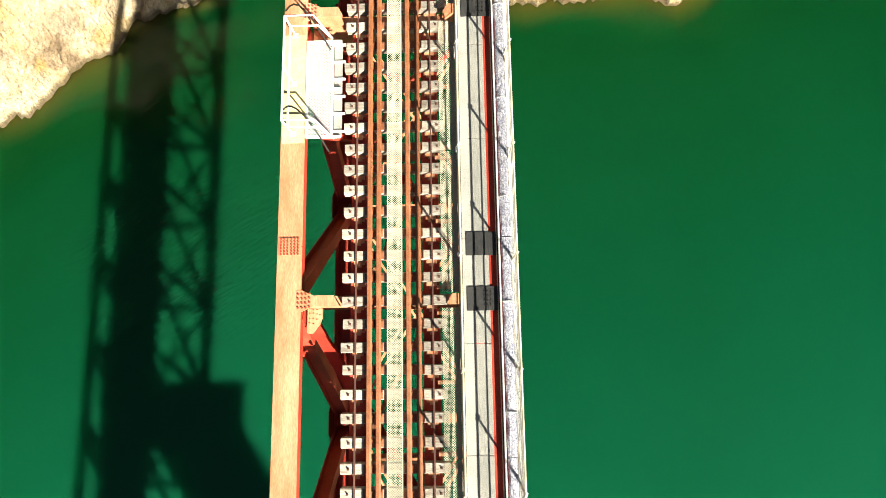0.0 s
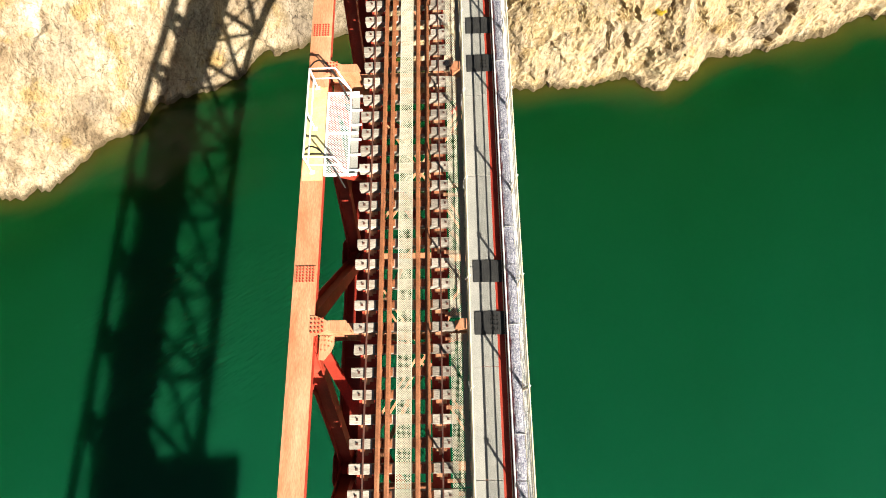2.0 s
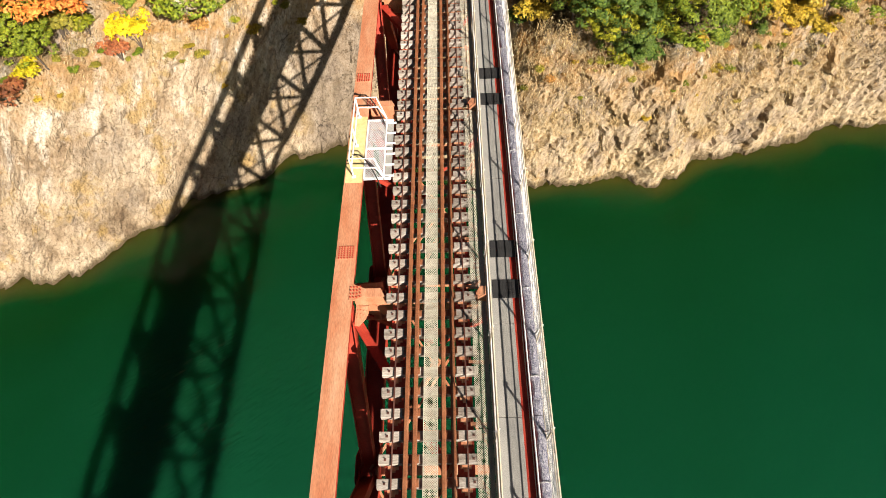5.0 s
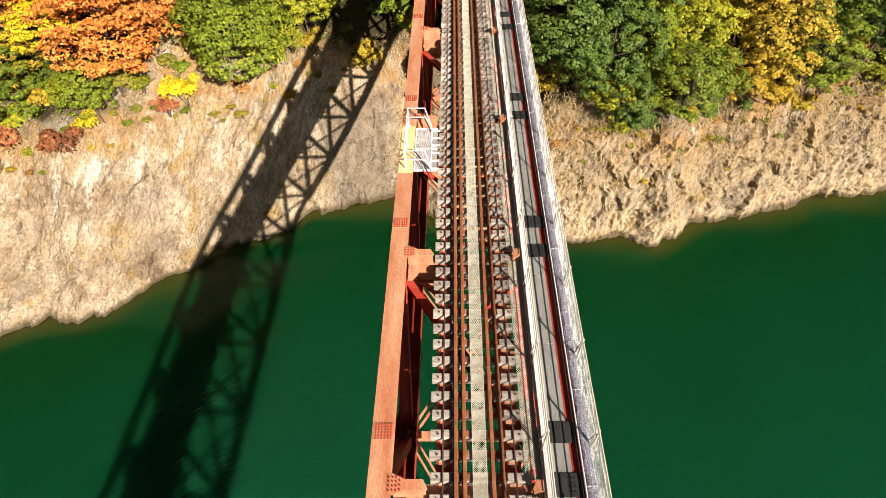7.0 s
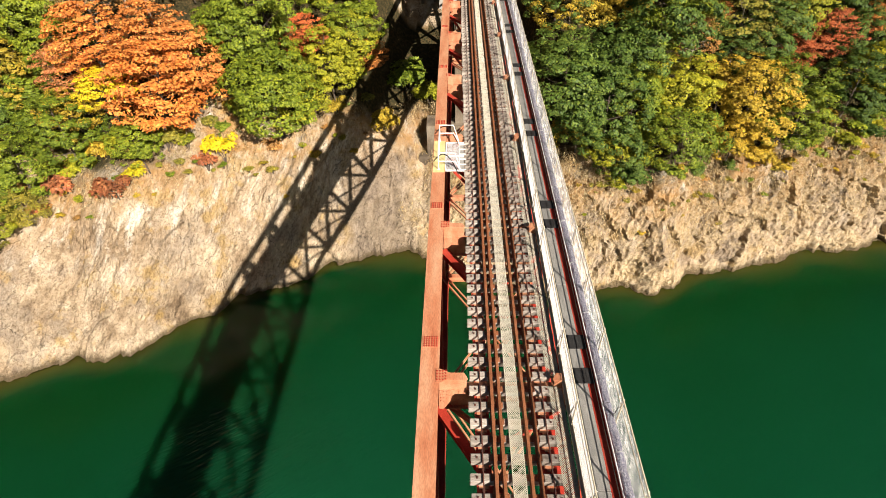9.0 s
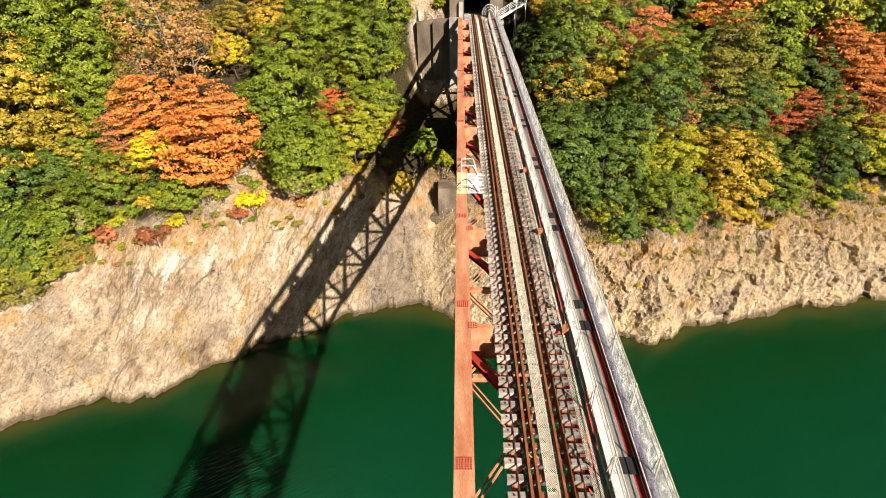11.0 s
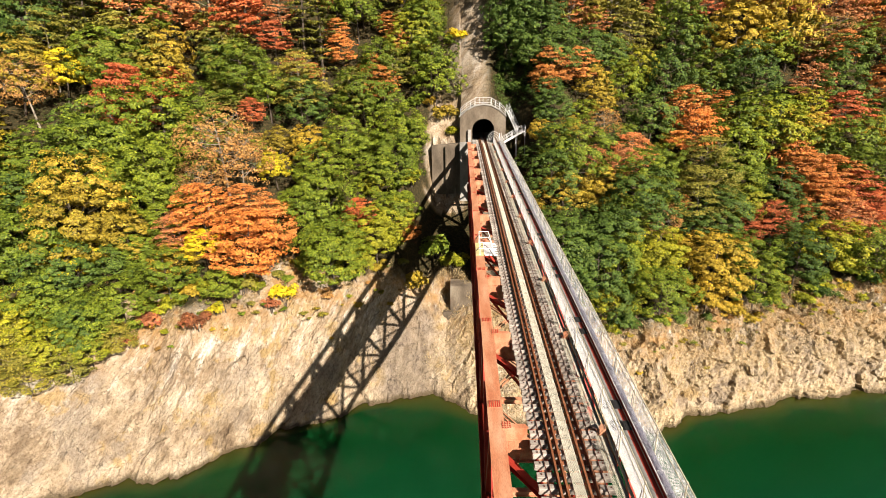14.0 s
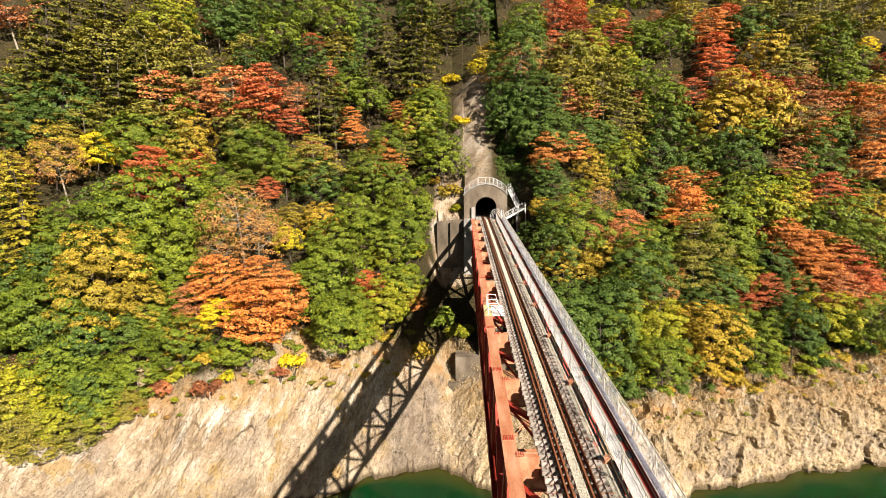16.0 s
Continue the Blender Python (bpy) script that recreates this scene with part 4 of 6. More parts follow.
# silver-wrapped duct inside the outer fence
def duct(y0, y1, seed):
    bm = bmesh.new()
    rings = []
    n = int((y1 - y0) / 0.07)
    prof = [(2.44, 0.16), (2.435, 0.20), (2.44, 0.25), (2.46, 0.295), (2.50, 0.325), (2.56, 0.335), (2.61, 0.325), (2.655, 0.30), (2.675, 0.25), (2.675, 0.16)]
    for j in range(n + 1):
        y = y0 + (y1 - y0) * j / n
        ring = []
        for i, (a, b) in enumerate(prof):
            k = 0.0 if i in (0, 9) else 1.0
            q = Vector((a * 7, y * 3.2, b * 6 + seed * 0.0))
            fold = noise.noise(q) * 0.022 + noise.noise(q * 2.7) * 0.022
            ring.append(bm.verts.new((a + fold * k, y, b + 0.7 * k * (noise.noise(q + Vector((9, 0, 0))) * 0.025 + noise.noise(q * 2.3) * 0.022))))
        rings.append(ring)
    for r0, r1 in zip(rings, rings[1:]):
        for i in range(len(prof) - 1):
            bm.faces.new((r0[i], r0[i + 1], r1[i + 1], r1[i]))
    bm.faces.new(rings[0])
    bm.faces.new(rings[-1][::-1])
    return bm


for i in range(26):
    a = START_Y + i * 4.72
    if a > END_Y - 1:
        break
    b = min(a + 4.70, END_Y)
    d = thing("wrapped_duct", "crumpled silver-wrapped duct along the outer fence", "duct", "duct lengths along the outer fence")
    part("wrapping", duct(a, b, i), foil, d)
    for yy in (a + 0.9, a + 3.26):
        if yy < b - 0.1:
            bm = bmesh.new()
            tube(bm, [(2.42, yy, 0.17), (2.425, yy, 0.26), (2.45, yy + 0.01, 0.335), (2.56, yy + 0.02, 0.37), (2.66, yy + 0.01, 0.335), (2.69, yy, 0.2)], 0.013, 5)
            part("strap", bm, galvanised, d, "grey strap round the wrapping")
for x, z, r in ((2.405, 0.308, 0.022), (2.36, 0.165, 0.014)):
    bm = bmesh.new()
    tube(bm, [(x, START_Y, z), (x, END_Y, z)], r, 6)
    tagged(new("cable_pipe", mesh_of("cable_pipe", bm, white_paint if r > 0.02 else rail_pipe)), "thin pale pipe beside the silver duct", "pipe", "pipes beside the duct")

# ---- refuge platform on the chord ----
platform = thing("refuge_platform", "white-painted steel refuge platform with railing beside the track", "platform")
for ya, yb in ((3.86, 5.04), (5.07, 6.26)):
    v, f = expanded_metal(-2.03, -1.46, ya, yb, 0.165, 0.076, 0.070, 0.018, 0.008)
    mesh_thing("deck_mesh", v, f, galvanised).parent = platform
for a, b in ((3.83, 3.88), (5.03, 5.08), (6.24, 6.29)):
    bm = bmesh.new()
    box(bm, -2.07, -1.22, a, b, 0.10, 0.168)
    part("deck_beam", bm, white_paint, platform)
for a in (-2.07, -1.46):
    bm = bmesh.new()
    box(bm, a, a + 0.04, 3.83, 6.29, 0.09, 0.171)
    part("deck_edge", bm, white_paint, platform)
for i in range(6):
    y = 3.98 + i * 0.44
    bm = bmesh.new()
    box(bm, -1.42, -1.14, y, y + 0.05, 0.06, 0.10)
    part("toe_bracket", bm, white_paint, platform)
bm = bmesh.new()
box(bm, -1.415, -1.22, 3.9, 6.22, 0.03, 0.055)
part("side_plate", bm, walk_floor, platform, "grey steel plate")
bm = bmesh.new()
box(bm, -2.62, -2.09, 3.72, 6.46, CHORD_TOP + 0.003, CHORD_TOP + 0.010)
part("chord_plate", bm, pale_yellow, platform, "pale yellow painted plate")
for y in (3.9, 6.3):
    bm = bmesh.new()
    bar(bm, (-1.7, y, 0.1), (-1.0, y + 0.25, -0.9), 0.12, 0.12)
    part("support", bm, red_paint, platform, "red-painted support")
TOPZ = 0.98
for zz in (TOPZ, 0.56):
    bm = bmesh.new()
    tube(bm, [(-1.38, 3.80, 0.17), (-1.62, 3.93, zz), (-2.36, 3.95, zz), (-2.36, 6.45, zz), (-1.70, 6.45, zz), (-1.45, 6.33, 0.17)], 0.025, 8)
    part("railing", bm, white_paint, platform)
for x, y in ((-2.36, 3.95), (-2.36, 5.2), (-2.36, 6.45)):
    bm = bmesh.new()
    tube(bm, [(x, y, CHORD_TOP), (x, y, TOPZ)], 0.025, 8)
    box(bm, x - 0.06, x + 0.06, y - 0.06, y + 0.06, CHORD_TOP, CHORD_TOP + 0.015)
    part("railing_post", bm, white_paint, platform)
for ya in (4.55, 7.1):
    bm = bmesh.new()
    pts = [(-2.6 + 0.16 * i, ya - 0.02 - 0.13 * i * i / 6, 0.2 + 0.5 * math.sin(i / 7 * math.pi)) for i in range(8)]
    tube(bm, pts, 0.022, 6)
    tagged(new("hose", mesh_of("hose", bm, black_hose)), "black rubber hose hung over the platform", "hose", "hoses on the platform")

# ---- tunnel portal, abutment and pier ----
PY = 60.0
portal = thing("tunnel_portal", "weathered concrete tunnel portal with an arched opening", "tunnel portal")


def arch_points(w, spring, base, n=16):
    pts = [(w, base)]
    for i in range(n + 1):
        a = math.pi * i / n
        pts.append((w * math.cos(a), spring + w * math.sin(a)))
    pts.append((-w, base))
    return pts


OUTLINE = ((3.65, -0.6), (3.65, 4.0), (2.6, 5.0), (1.3, 5.7), (0, 5.9), (-1.4, 5.65), (-2.8, 4.95), (-3.85, 4.0), (-3.85, -0.6))


def on_outline(x, z):
    """Where the way from the arch's centre through x, z leaves the wall."""
    cz = 1.6
    dx, dz = x, z - cz
    best = 99.0
    for (x0, z0), (x1, z1) in zip(OUTLINE, OUTLINE[1:]):
        ex, ez = x1 - x0, z1 - z0
        det = dx * -ez + ex * dz
        if abs(det) < 1e-9:
            continue
        t = (x0 * -ez + ex * (z0 - cz)) / det
        s = (dx * (z0 - cz) - dz * x0) / det
        if t > 0 and -0.001 <= s <= 1.001:
            best = min(best, t)
    return dx * best, cz + dz * best


def portal_face():
    bm = bmesh.new()
    inner_ = arch_points(1.82, 1.9, -0.6, 28)
    outer_ = [(3.65, -0.6)] + [on_outline(x, z) for x, z in inner_[1:-1]] + [(-3.85, -0.6)]
    n = len(inner_)
    rows = [[bm.verts.new((x, y, z)) for x, z in ring] for ring, y in ((inner_, PY), (outer_, PY), (outer_, PY + 1.3), (inner_, PY + 1.3))]
    for a, b in zip(rows, rows[1:] + rows[:1]):
        for i in range(n - 1):
            bm.faces.new((a[i], b[i], b[i + 1], a[i + 1]))
    bmesh.ops.recalc_face_normals(bm, faces=bm.faces[:])
    return bm


part("face_wall", portal_face(), concrete, portal)
bm = bmesh.new()
prof = arch_points(1.83, 1.9, -0.6)
ra = [bm.verts.new((x, PY + 0.1, z)) for x, z in prof]
rb = [bm.verts.new((x, PY + 22, z)) for x, z in prof]
for i in range(len(prof) - 1):
    bm.faces.new((ra[i], rb[i], rb[i + 1], ra[i + 1]))
bm.faces.new(rb)
bm.faces.new((ra[0], ra[-1], rb[-1], rb[0]))
part("lining", bm, tunnel_dark, portal, "dark sooty tunnel lining")
bm = bmesh.new()
box(bm, -2.55, -2.0, PY - 0.5, PY, -0.6, 2.0)
part("side_box", bm, pale_concrete, portal, "pale equipment box")

bm = bmesh.new()
pts = [(3.75, 4.02), (2.64, 5.06), (1.32, 5.75), (0, 5.95), (-1.42, 5.71), (-2.85, 5.01), (-3.95, 4.02)]
for (x0, z0), (x1, z1) in zip(pts, pts[1:]):
    bar(bm, (x0, PY + 0.6, z0 + 0.08), (x1, PY + 0.6, z1 + 0.08), 1.5, 0.16, (0, 0, 1))
part("coping", bm, pale_concrete, portal, "pale concrete coping")


def railing_run(name, points, label, material, h=1.1, step=1.0, group="railings by the tunnel"):
    """Posts and three rails along a line of points."""
    r = thing(name, label, "railing", group)
    pts_ = [Vector(p) for p in points]
    for zz in (h, h * 0.66, h * 0.33):
        bm = bmesh.new()
        tube(bm, [p + Vector((0, 0, zz)) for p in pts_], 0.022, 6)
        part("rail_bar", bm, material, r)
    for a, b in zip(pts_, pts_[1:]):
        n = max(1, int((b - a).length / step))
        for i in range(n + (1 if b is pts_[-1] else 0)):
            p = a.lerp(b, i / n)
            bm = bmesh.new()
            tube(bm, [p, p + Vector((0, 0, h + 0.02))], 0.026, 6)
            part("post", bm, material, r)
    return r


railing_run("portal_railing", [(-3.7, PY + 0.5, 4.3), (-2.8, PY + 0.5, 5.1), (-1.42, PY + 0.5, 5.82)], "white steel railing on the tunnel portal", white_paint, 1.1, 0.7)
railing_run("portal_railing", [(-1.3, PY + 1.1, 5.8), (1.25, PY + 1.1, 5.8)], "white steel railing on the tunnel portal", white_paint, 1.25, 0.6)
railing_run("portal_railing", [(1.32, PY + 0.5, 5.85), (2.64, PY + 0.5, 5.15), (3.6, PY + 0.5, 4.25)], "white steel railing on the tunnel portal", white_paint, 1.1, 0.7)


def steel_stair(name, a, b, width, label):
    """A flight of steps with two stringers, treads and railings, from a up to b."""
    st = thing(name, label, "stair", "stairs by the tunnel")
    a, b = Vector(a), Vector(b)
    n = max(4, int(abs(b.z - a.z) / 0.19))
    side = Vector((b.x - a.x, b.y - a.y, 0)).normalized().cross(Vector((0, 0, 1)))
    for s in (-0.5, 0.5):
        bm = bmesh.new()
        bar(bm, a + side * width * s, b + side * width * s, 0.05, 0.20)
        part("stair_string", bm, white_paint, st)
        for zz in (1.0, 0.55):
            bm = bmesh.new()
            tube(bm, [a + side * width * s + Vector((0, 0, zz)), b + side * width * s + Vector((0, 0, zz))], 0.022, 6)
            part("handrail", bm, white_paint, st)
        for i in range(5):
            p = a.lerp(b, i / 4) + side * width * s
            bm = bmesh.new()
            tube(bm, [p, p + Vector((0, 0, 1.02))], 0.024, 6)
            part("baluster", bm, white_paint, st)
    for i in range(n):
        p = a.lerp(b, (i + 0.5) / n)
        bm = bmesh.new()
        bar(bm, p - side * width * 0.5, p + side * width * 0.5, 0.26, 0.04)
        part("tread", bm, galvanised, st)
    return st


steel_stair("steel_stair", (3.0, 59.2, -0.2), (6.3, 59.5, 1.6), 0.8, "white steel stair climbing from the footway")
steel_stair("steel_stair", (5.6, 60.6, 1.7), (4.1, 61.6, 4.9), 0.8, "white steel stair up to the top of the portal")
landing = thing("stair_landing", "white steel landing between two stairs", "landing")
bm = bmesh.new()
box(bm, 5.4, 6.8, 59.0, 60.9, 1.58, 1.66)
part("deck", bm, galvanised, landing)
for x, y in ((5.45, 59.05), (6.75, 59.05), (6.75, 60.85), (5.45, 60.85)):
    bm = bmesh.new()
    box(bm, x - 0.04, x + 0.04, y - 0.04, y + 0.04, land(x, y) - 0.6, 2.7)
    part("post", bm, white_paint, landing)
for zz in (2.66, 2.2):
    bm = bmesh.new()
    tube(bm, [(6.75, 59.05, zz), (6.75, 60.85, zz)], 0.025, 6)
    part("rail_bar", bm, white_paint, landing)
bm = bmesh.new()
for i in range(16):
    y0 = 59.0 + i * 1.0
    box(bm, -1.75, 1.75, y0, y0 + 0.998, -0.5, -0.235 + 0.02 * (i % 3))
tagged(new("track_bed", mesh_of("track_bed", bm, pale_concrete)), "pale concrete track bed running into the tunnel", "track bed")
gate = thing("curved_railing", "white arched railing where the footway meets the tunnel", "railing")
for r in (0.55, 0.8, 1.05):
    bm = bmesh.new()
    tube(bm, [(1.75 + r * math.cos(math.pi * i / 10), 59.3, 0.3 + 1.35 * r * math.sin(math.pi * i / 10)) for i in range(11)], 0.024, 6)
    part("hoop", bm, white_paint, gate)
for x in (2.9, 2.6):
    bm = bmesh.new()
    tube(bm, [(x, 59.3, 0.0), (x, 59.3, 1.5)], 0.04, 6)
    part("post", bm, white_paint, gate)

bm = bmesh.new()
box(bm, -3.9, 3.75, 58.9, 61.5, -15, -0.45)
box(bm, -3.9, -2.6, 58.9, 60.0, -0.45, 0.0)
tagged(new("abutment", mesh_of("abutment", bm, pale_concrete)), "grey concrete bridge abutment below the tunnel", "abutment")
bm = bmesh.new()
vs = box(bm, -8.6, -3.92, 60.2, 61.2, -16, -0.2)
for v in vs:
    if v.co.x < -8 and v.co.z > -1:
        v.co.z = -0.6
box(bm, -6.3, -5.9, 59.6, 60.2, -16, -0.6)
tagged(new("retaining_wall", mesh_of("retaining_wall", bm, concrete)), "stained concrete retaining wall beside the abutment", "retaining wall")
bm = bmesh.new()
box(bm, -5.4, 5.4, 44.2, 47.2, -34, -19.3)
box(bm, -6.5, 6.5, 43.8, 47.6, -34, -23.4)
box(bm, -1.8, 1.8, 44.9, 46.6, -19.3, -DEPTH - 0.22)
tagged(new("bridge_pier", mesh_of("bridge_pier", bm, concrete)), "stepped weathered concrete pier in dry grass", "bridge pier", "bridge piers")
bm = bmesh.new()
y = -5 * PANEL - 3.4
v = box(bm, -6.6, 5.6, y - 1.2, y + 1.2, -9.0, -DEPTH - 0.25)
for a in v:
    if a.co.z < -8:
        a.co.x *= 0.62
box(bm, -3.6, 3.2, y - 1.1, y + 1.1, -36, -9.0)
tagged(new("bridge_pier", mesh_of("bridge_pier", bm, concrete)), "tall concrete hammerhead pier standing in the lake", "bridge pier", "bridge piers")

# ---- woods ----
def leaf_cloud(rng, pads, per_pad, size):
    """Many small leaf blades, gathered in pads: (centre, radii)."""
    rows = [(c, r, (0, 0, 0.6)) for c, r in pads]
    return leaf_blades(rng.randrange(1 << 30), rows, per_pad, size, 0.34, 0.2)


def leaf_blades(seed, clumps, per, size, loose, lift):
    """Leaf blades on the outer shell of clumps (centre, radii, facing); the blades of a clump lie much the same way."""
    g = np.random.RandomState(seed % (2 ** 31))
    c = np.repeat(np.array([tuple(k[0]) for k in clumps]), per, 0)
    r = np.repeat(np.array([tuple(k[1]) for k in clumps]), per, 0)
    o = np.repeat(np.array([tuple(k[2]) for k in clumps], float), per, 0)
    n = len(c)

    def unit(a):
        return a / np.maximum(np.linalg.norm(a, axis=1, keepdims=True), 1e-6)

    d = unit(g.normal(size=(n, 3)))
    back = (d * o).sum(1) < -0.15
    flip = back & (g.rand(n) < 0.85)
    d[flip] = -d[flip]
    p = c + d * r * g.uniform(0.7, 1.05, (n, 1))
    nrm = unit(0.75 * unit(d / r) + 0.6 * o + g.normal(0, loose, (n, 3)) + np.array((0, 0, lift)))
    a = unit(np.cross(nrm, unit(g.normal(size=(n, 3)))))
    b = np.cross(nrm, a)
    s = size * g.uniform(0.65, 1.3, (n, 1))
    tri = np.stack([p - a * s * 0.55 + b * s * 0.1, p + a * s * 0.15 - b * s * 0.42, p + a * s * 0.6 + b * s * 0.34 - nrm * s * 0.1], 1).reshape(-1, 3)
    return tri.tolist(), np.arange(3 * n).reshape(n, 3).tolist()


def wood_mesh(rng, h, r, limbs, lean=0.4, crown_base=0.35, fine=0):
    bm = bmesh.new()
    top = Vector((rng.uniform(-lean, lean), rng.uniform(-lean, lean), h * 0.92))
    line = [Vector((0, 0, -1.2)), Vector((top.x * 0.1, top.y * 0.1, h * 0.2)), top * 0.55 + Vector((rng.uniform(-0.2, 0.2), rng.uniform(-0.2, 0.2), 0)), top]
    tube(bm, line, r, 7, r * 0.2)
    tips = []
    for i in range(limbs):
        k = crown_base + (0.9 - crown_base) * (i + rng.random() * 0.6) / limbs
        base = Vector((top.x * k, top.y * k, h * 0.92 * k))
        a = i * 2.4 + rng.uniform(-0.4, 0.4)
        reach = h * 0.36 * (1.15 - 0.55 * k) * rng.uniform(0.8, 1.15)
        tip = base + Vector((math.cos(a) * reach, math.sin(a) * reach, reach * rng.uniform(0.25, 0.75)))
        tube(bm, [base, base.lerp(tip, 0.5) + Vector((0, 0, -0.08 * reach)), tip], r * 0.42 * (1.1 - 0.6 * k), 5, r * 0.07)
        tips.append(tip)
        for _ in range(fine):
            q = base.lerp(tip, rng.uniform(0.4, 0.9))
            e = q + Vector((rng.uniform(-1, 1), rng.uniform(-1, 1), rng.uniform(0.1, 1.0))) * reach * 0.4
            tube(bm, [q, e], r * 0.1, 4, r * 0.03)
    return bm, tips, top


def broad_tree(kind, seed, h, spread, clumps, per, size, layered=False, fine=0):
    """A trunk with limbs under a lobed crown of leaf clumps, or of flat sprays in layers."""
    rng = random.Random(seed)
    bm, tips, top = wood_mesh(rng, h, h * 0.013 + 0.04, 15 if kind == "brown" else 9, fine=fine)
    cl = []
    mid, high = h * 0.58, h * 0.42
    phase, turn = rng.uniform(0, 6.28), 2.399963

    def lobe(d):
        return 1 + 0.20 * math.sin(3 * math.atan2(d.y, d.x) + phase) * (1 - abs(d.z)) + 0.30 * noise.noise(d * 1.9 + Vector((seed, 0, 0)))

    if layered:
        tiers = 8
        for i in range(clumps):
            q = (i % tiers + rng.uniform(-0.48, 0.48)) / (tiers - 1)
            z = -0.62 + 1.55 * q
            a = i * turn + rng.uniform(-0.3, 0.3)
            reach = math.sqrt(max(0.05, 1 - min(1.0, z * z))) * math.sqrt(rng.uniform(0.12, 1.0))
            d = Vector((math.cos(a) * reach, math.sin(a) * reach, z))
            rr = spread * rng.uniform(0.17, 0.27)
            lift = lobe(d)
            cl.append(((top.x * 0.5 + d.x * lift * spread, top.y * 0.5 + d.y * lift * spread, mid + z * high - 0.10 * reach * reach * spread), (rr, rr, rr * 0.24), (0.7 * d.x, 0.7 * d.y, 0.8)))
        loose = 0.42
    else:
        for i in range(clumps):
            z = 1 - 1.62 * (i + 0.5) / clumps
            a = i * turn + rng.uniform(-0.25, 0.25)
            w = math.sqrt(max(0.0, 1 - z * z))
            d = Vector((math.cos(a) * w, math.sin(a) * w, z))
            if rng.random() < 0.07:
                continue
            k = lobe(d) * (rng.uniform(0.86, 1.04) if i % 4 else rng.uniform(0.55, 0.8))
            rr = spread * rng.uniform(0.13, 0.22)
            cl.append(((top.x * 0.5 + d.x * k * spread, top.y * 0.5 + d.y * k * spread, mid + z * k * high), (rr, rr, rr * 0.5), (d.x * 0.8, d.y * 0.8, d.z * 0.8 + 0.35)))
        loose = 0.27
    v, f = leaf_blades(seed, cl, per, size, loose, 0.1)
    return bm, v, f


def conifer_tree(seed, h, spread, size, per):
    """A straight trunk with tiers of drooping flat sprays and dark gaps between them."""
    rng = random.Random(seed)
    bm = bmesh.new()
    tube(bm, [(0, 0, -1.2), (0, 0, h * 0.5), (0.1, 0.05, h)], h * 0.014 + 0.05, 7, 0.03)
    cl = []
    z = h * 0.12
    while z < h * 0.97:
        k = 1 - z / h
        reach = spread * (0.12 + 0.98 * k ** 0.75)
        n = 7 if k > 0.3 else 5
        off = rng.uniform(0, 6)
        for i in range(n):
            a = off + i * 6.283 / n + rng.uniform(-0.35, 0.35)
            rr = reach * rng.uniform(0.6, 1.15)
            base = Vector((0, 0, z + rng.uniform(-0.25, 0.25)))
            d = Vector((math.cos(a), math.sin(a), rng.uniform(-0.28, -0.08)))
            tube(bm, [base, base + d * rr * 0.9], 0.05, 4, 0.015)
            for s in (0.35, 0.65, 0.95):
                w = rr * 0.20 * (1.25 - 0.5 * s)
                cl.append((base + d * rr * s, (w, w, w * 0.22), (d.x * 0.45, d.y * 0.45, 0.9)))
        z += h * 0.078 * (0.65 + k)
    v, f = leaf_blades(seed, cl, per, size, 0.3, 0.1)
    return bm, v, f


def bush_plant(seed, r, size):
    rng = random.Random(seed)
    bm = bmesh.new()
    cl = []
    for i in range(9):
        a = i * 2.4
        k = math.sqrt(rng.random()) * r * 0.7
        tip = (math.cos(a) * k, math.sin(a) * k, r * rng.uniform(0.4, 0.9))
        tube(bm, [(0, 0, -0.4), (tip[0] * 0.5, tip[1] * 0.5, tip[2] * 0.6), tip], 0.04, 4, 0.01)
        rr = r * rng.uniform(0.3, 0.5)
        cl.append((tip, (rr, rr, rr * 0.7)))
    v, f = leaf_cloud(rng, cl, 130, size * 0.82)
    return bm, v, f


LABEL = {
    "green": ("leafy green broadleaf tree on the steep slope", "tree"),
    "dark": ("dark green broadleaf tree on the steep slope", "tree"),
    "lime": ("yellow-green broadleaf tree on the slope", "tree"),
    "yellow": ("bright yellow autumn tree on the slope", "tree"),
    "gold": ("golden brown autumn tree on the slope", "tree"),
    "orange": ("orange autumn maple tree on the slope", "tree"),
    "red": ("red autumn maple tree on the slope", "tree"),
    "salmon": ("pale salmon-red autumn maple tree on the slope", "tree"),
    "wisp": ("golden-green layered conifer on the slope", "conifer"),
    "brown": ("half-bare brown autumn tree with visible branches", "tree"),
    "olive": ("dull olive-yellow layered tree on the mountain slope", "tree"),
    "conifer": ("tall layered conifer on the mountain slope", "conifer"),
}
SHAPES = {}


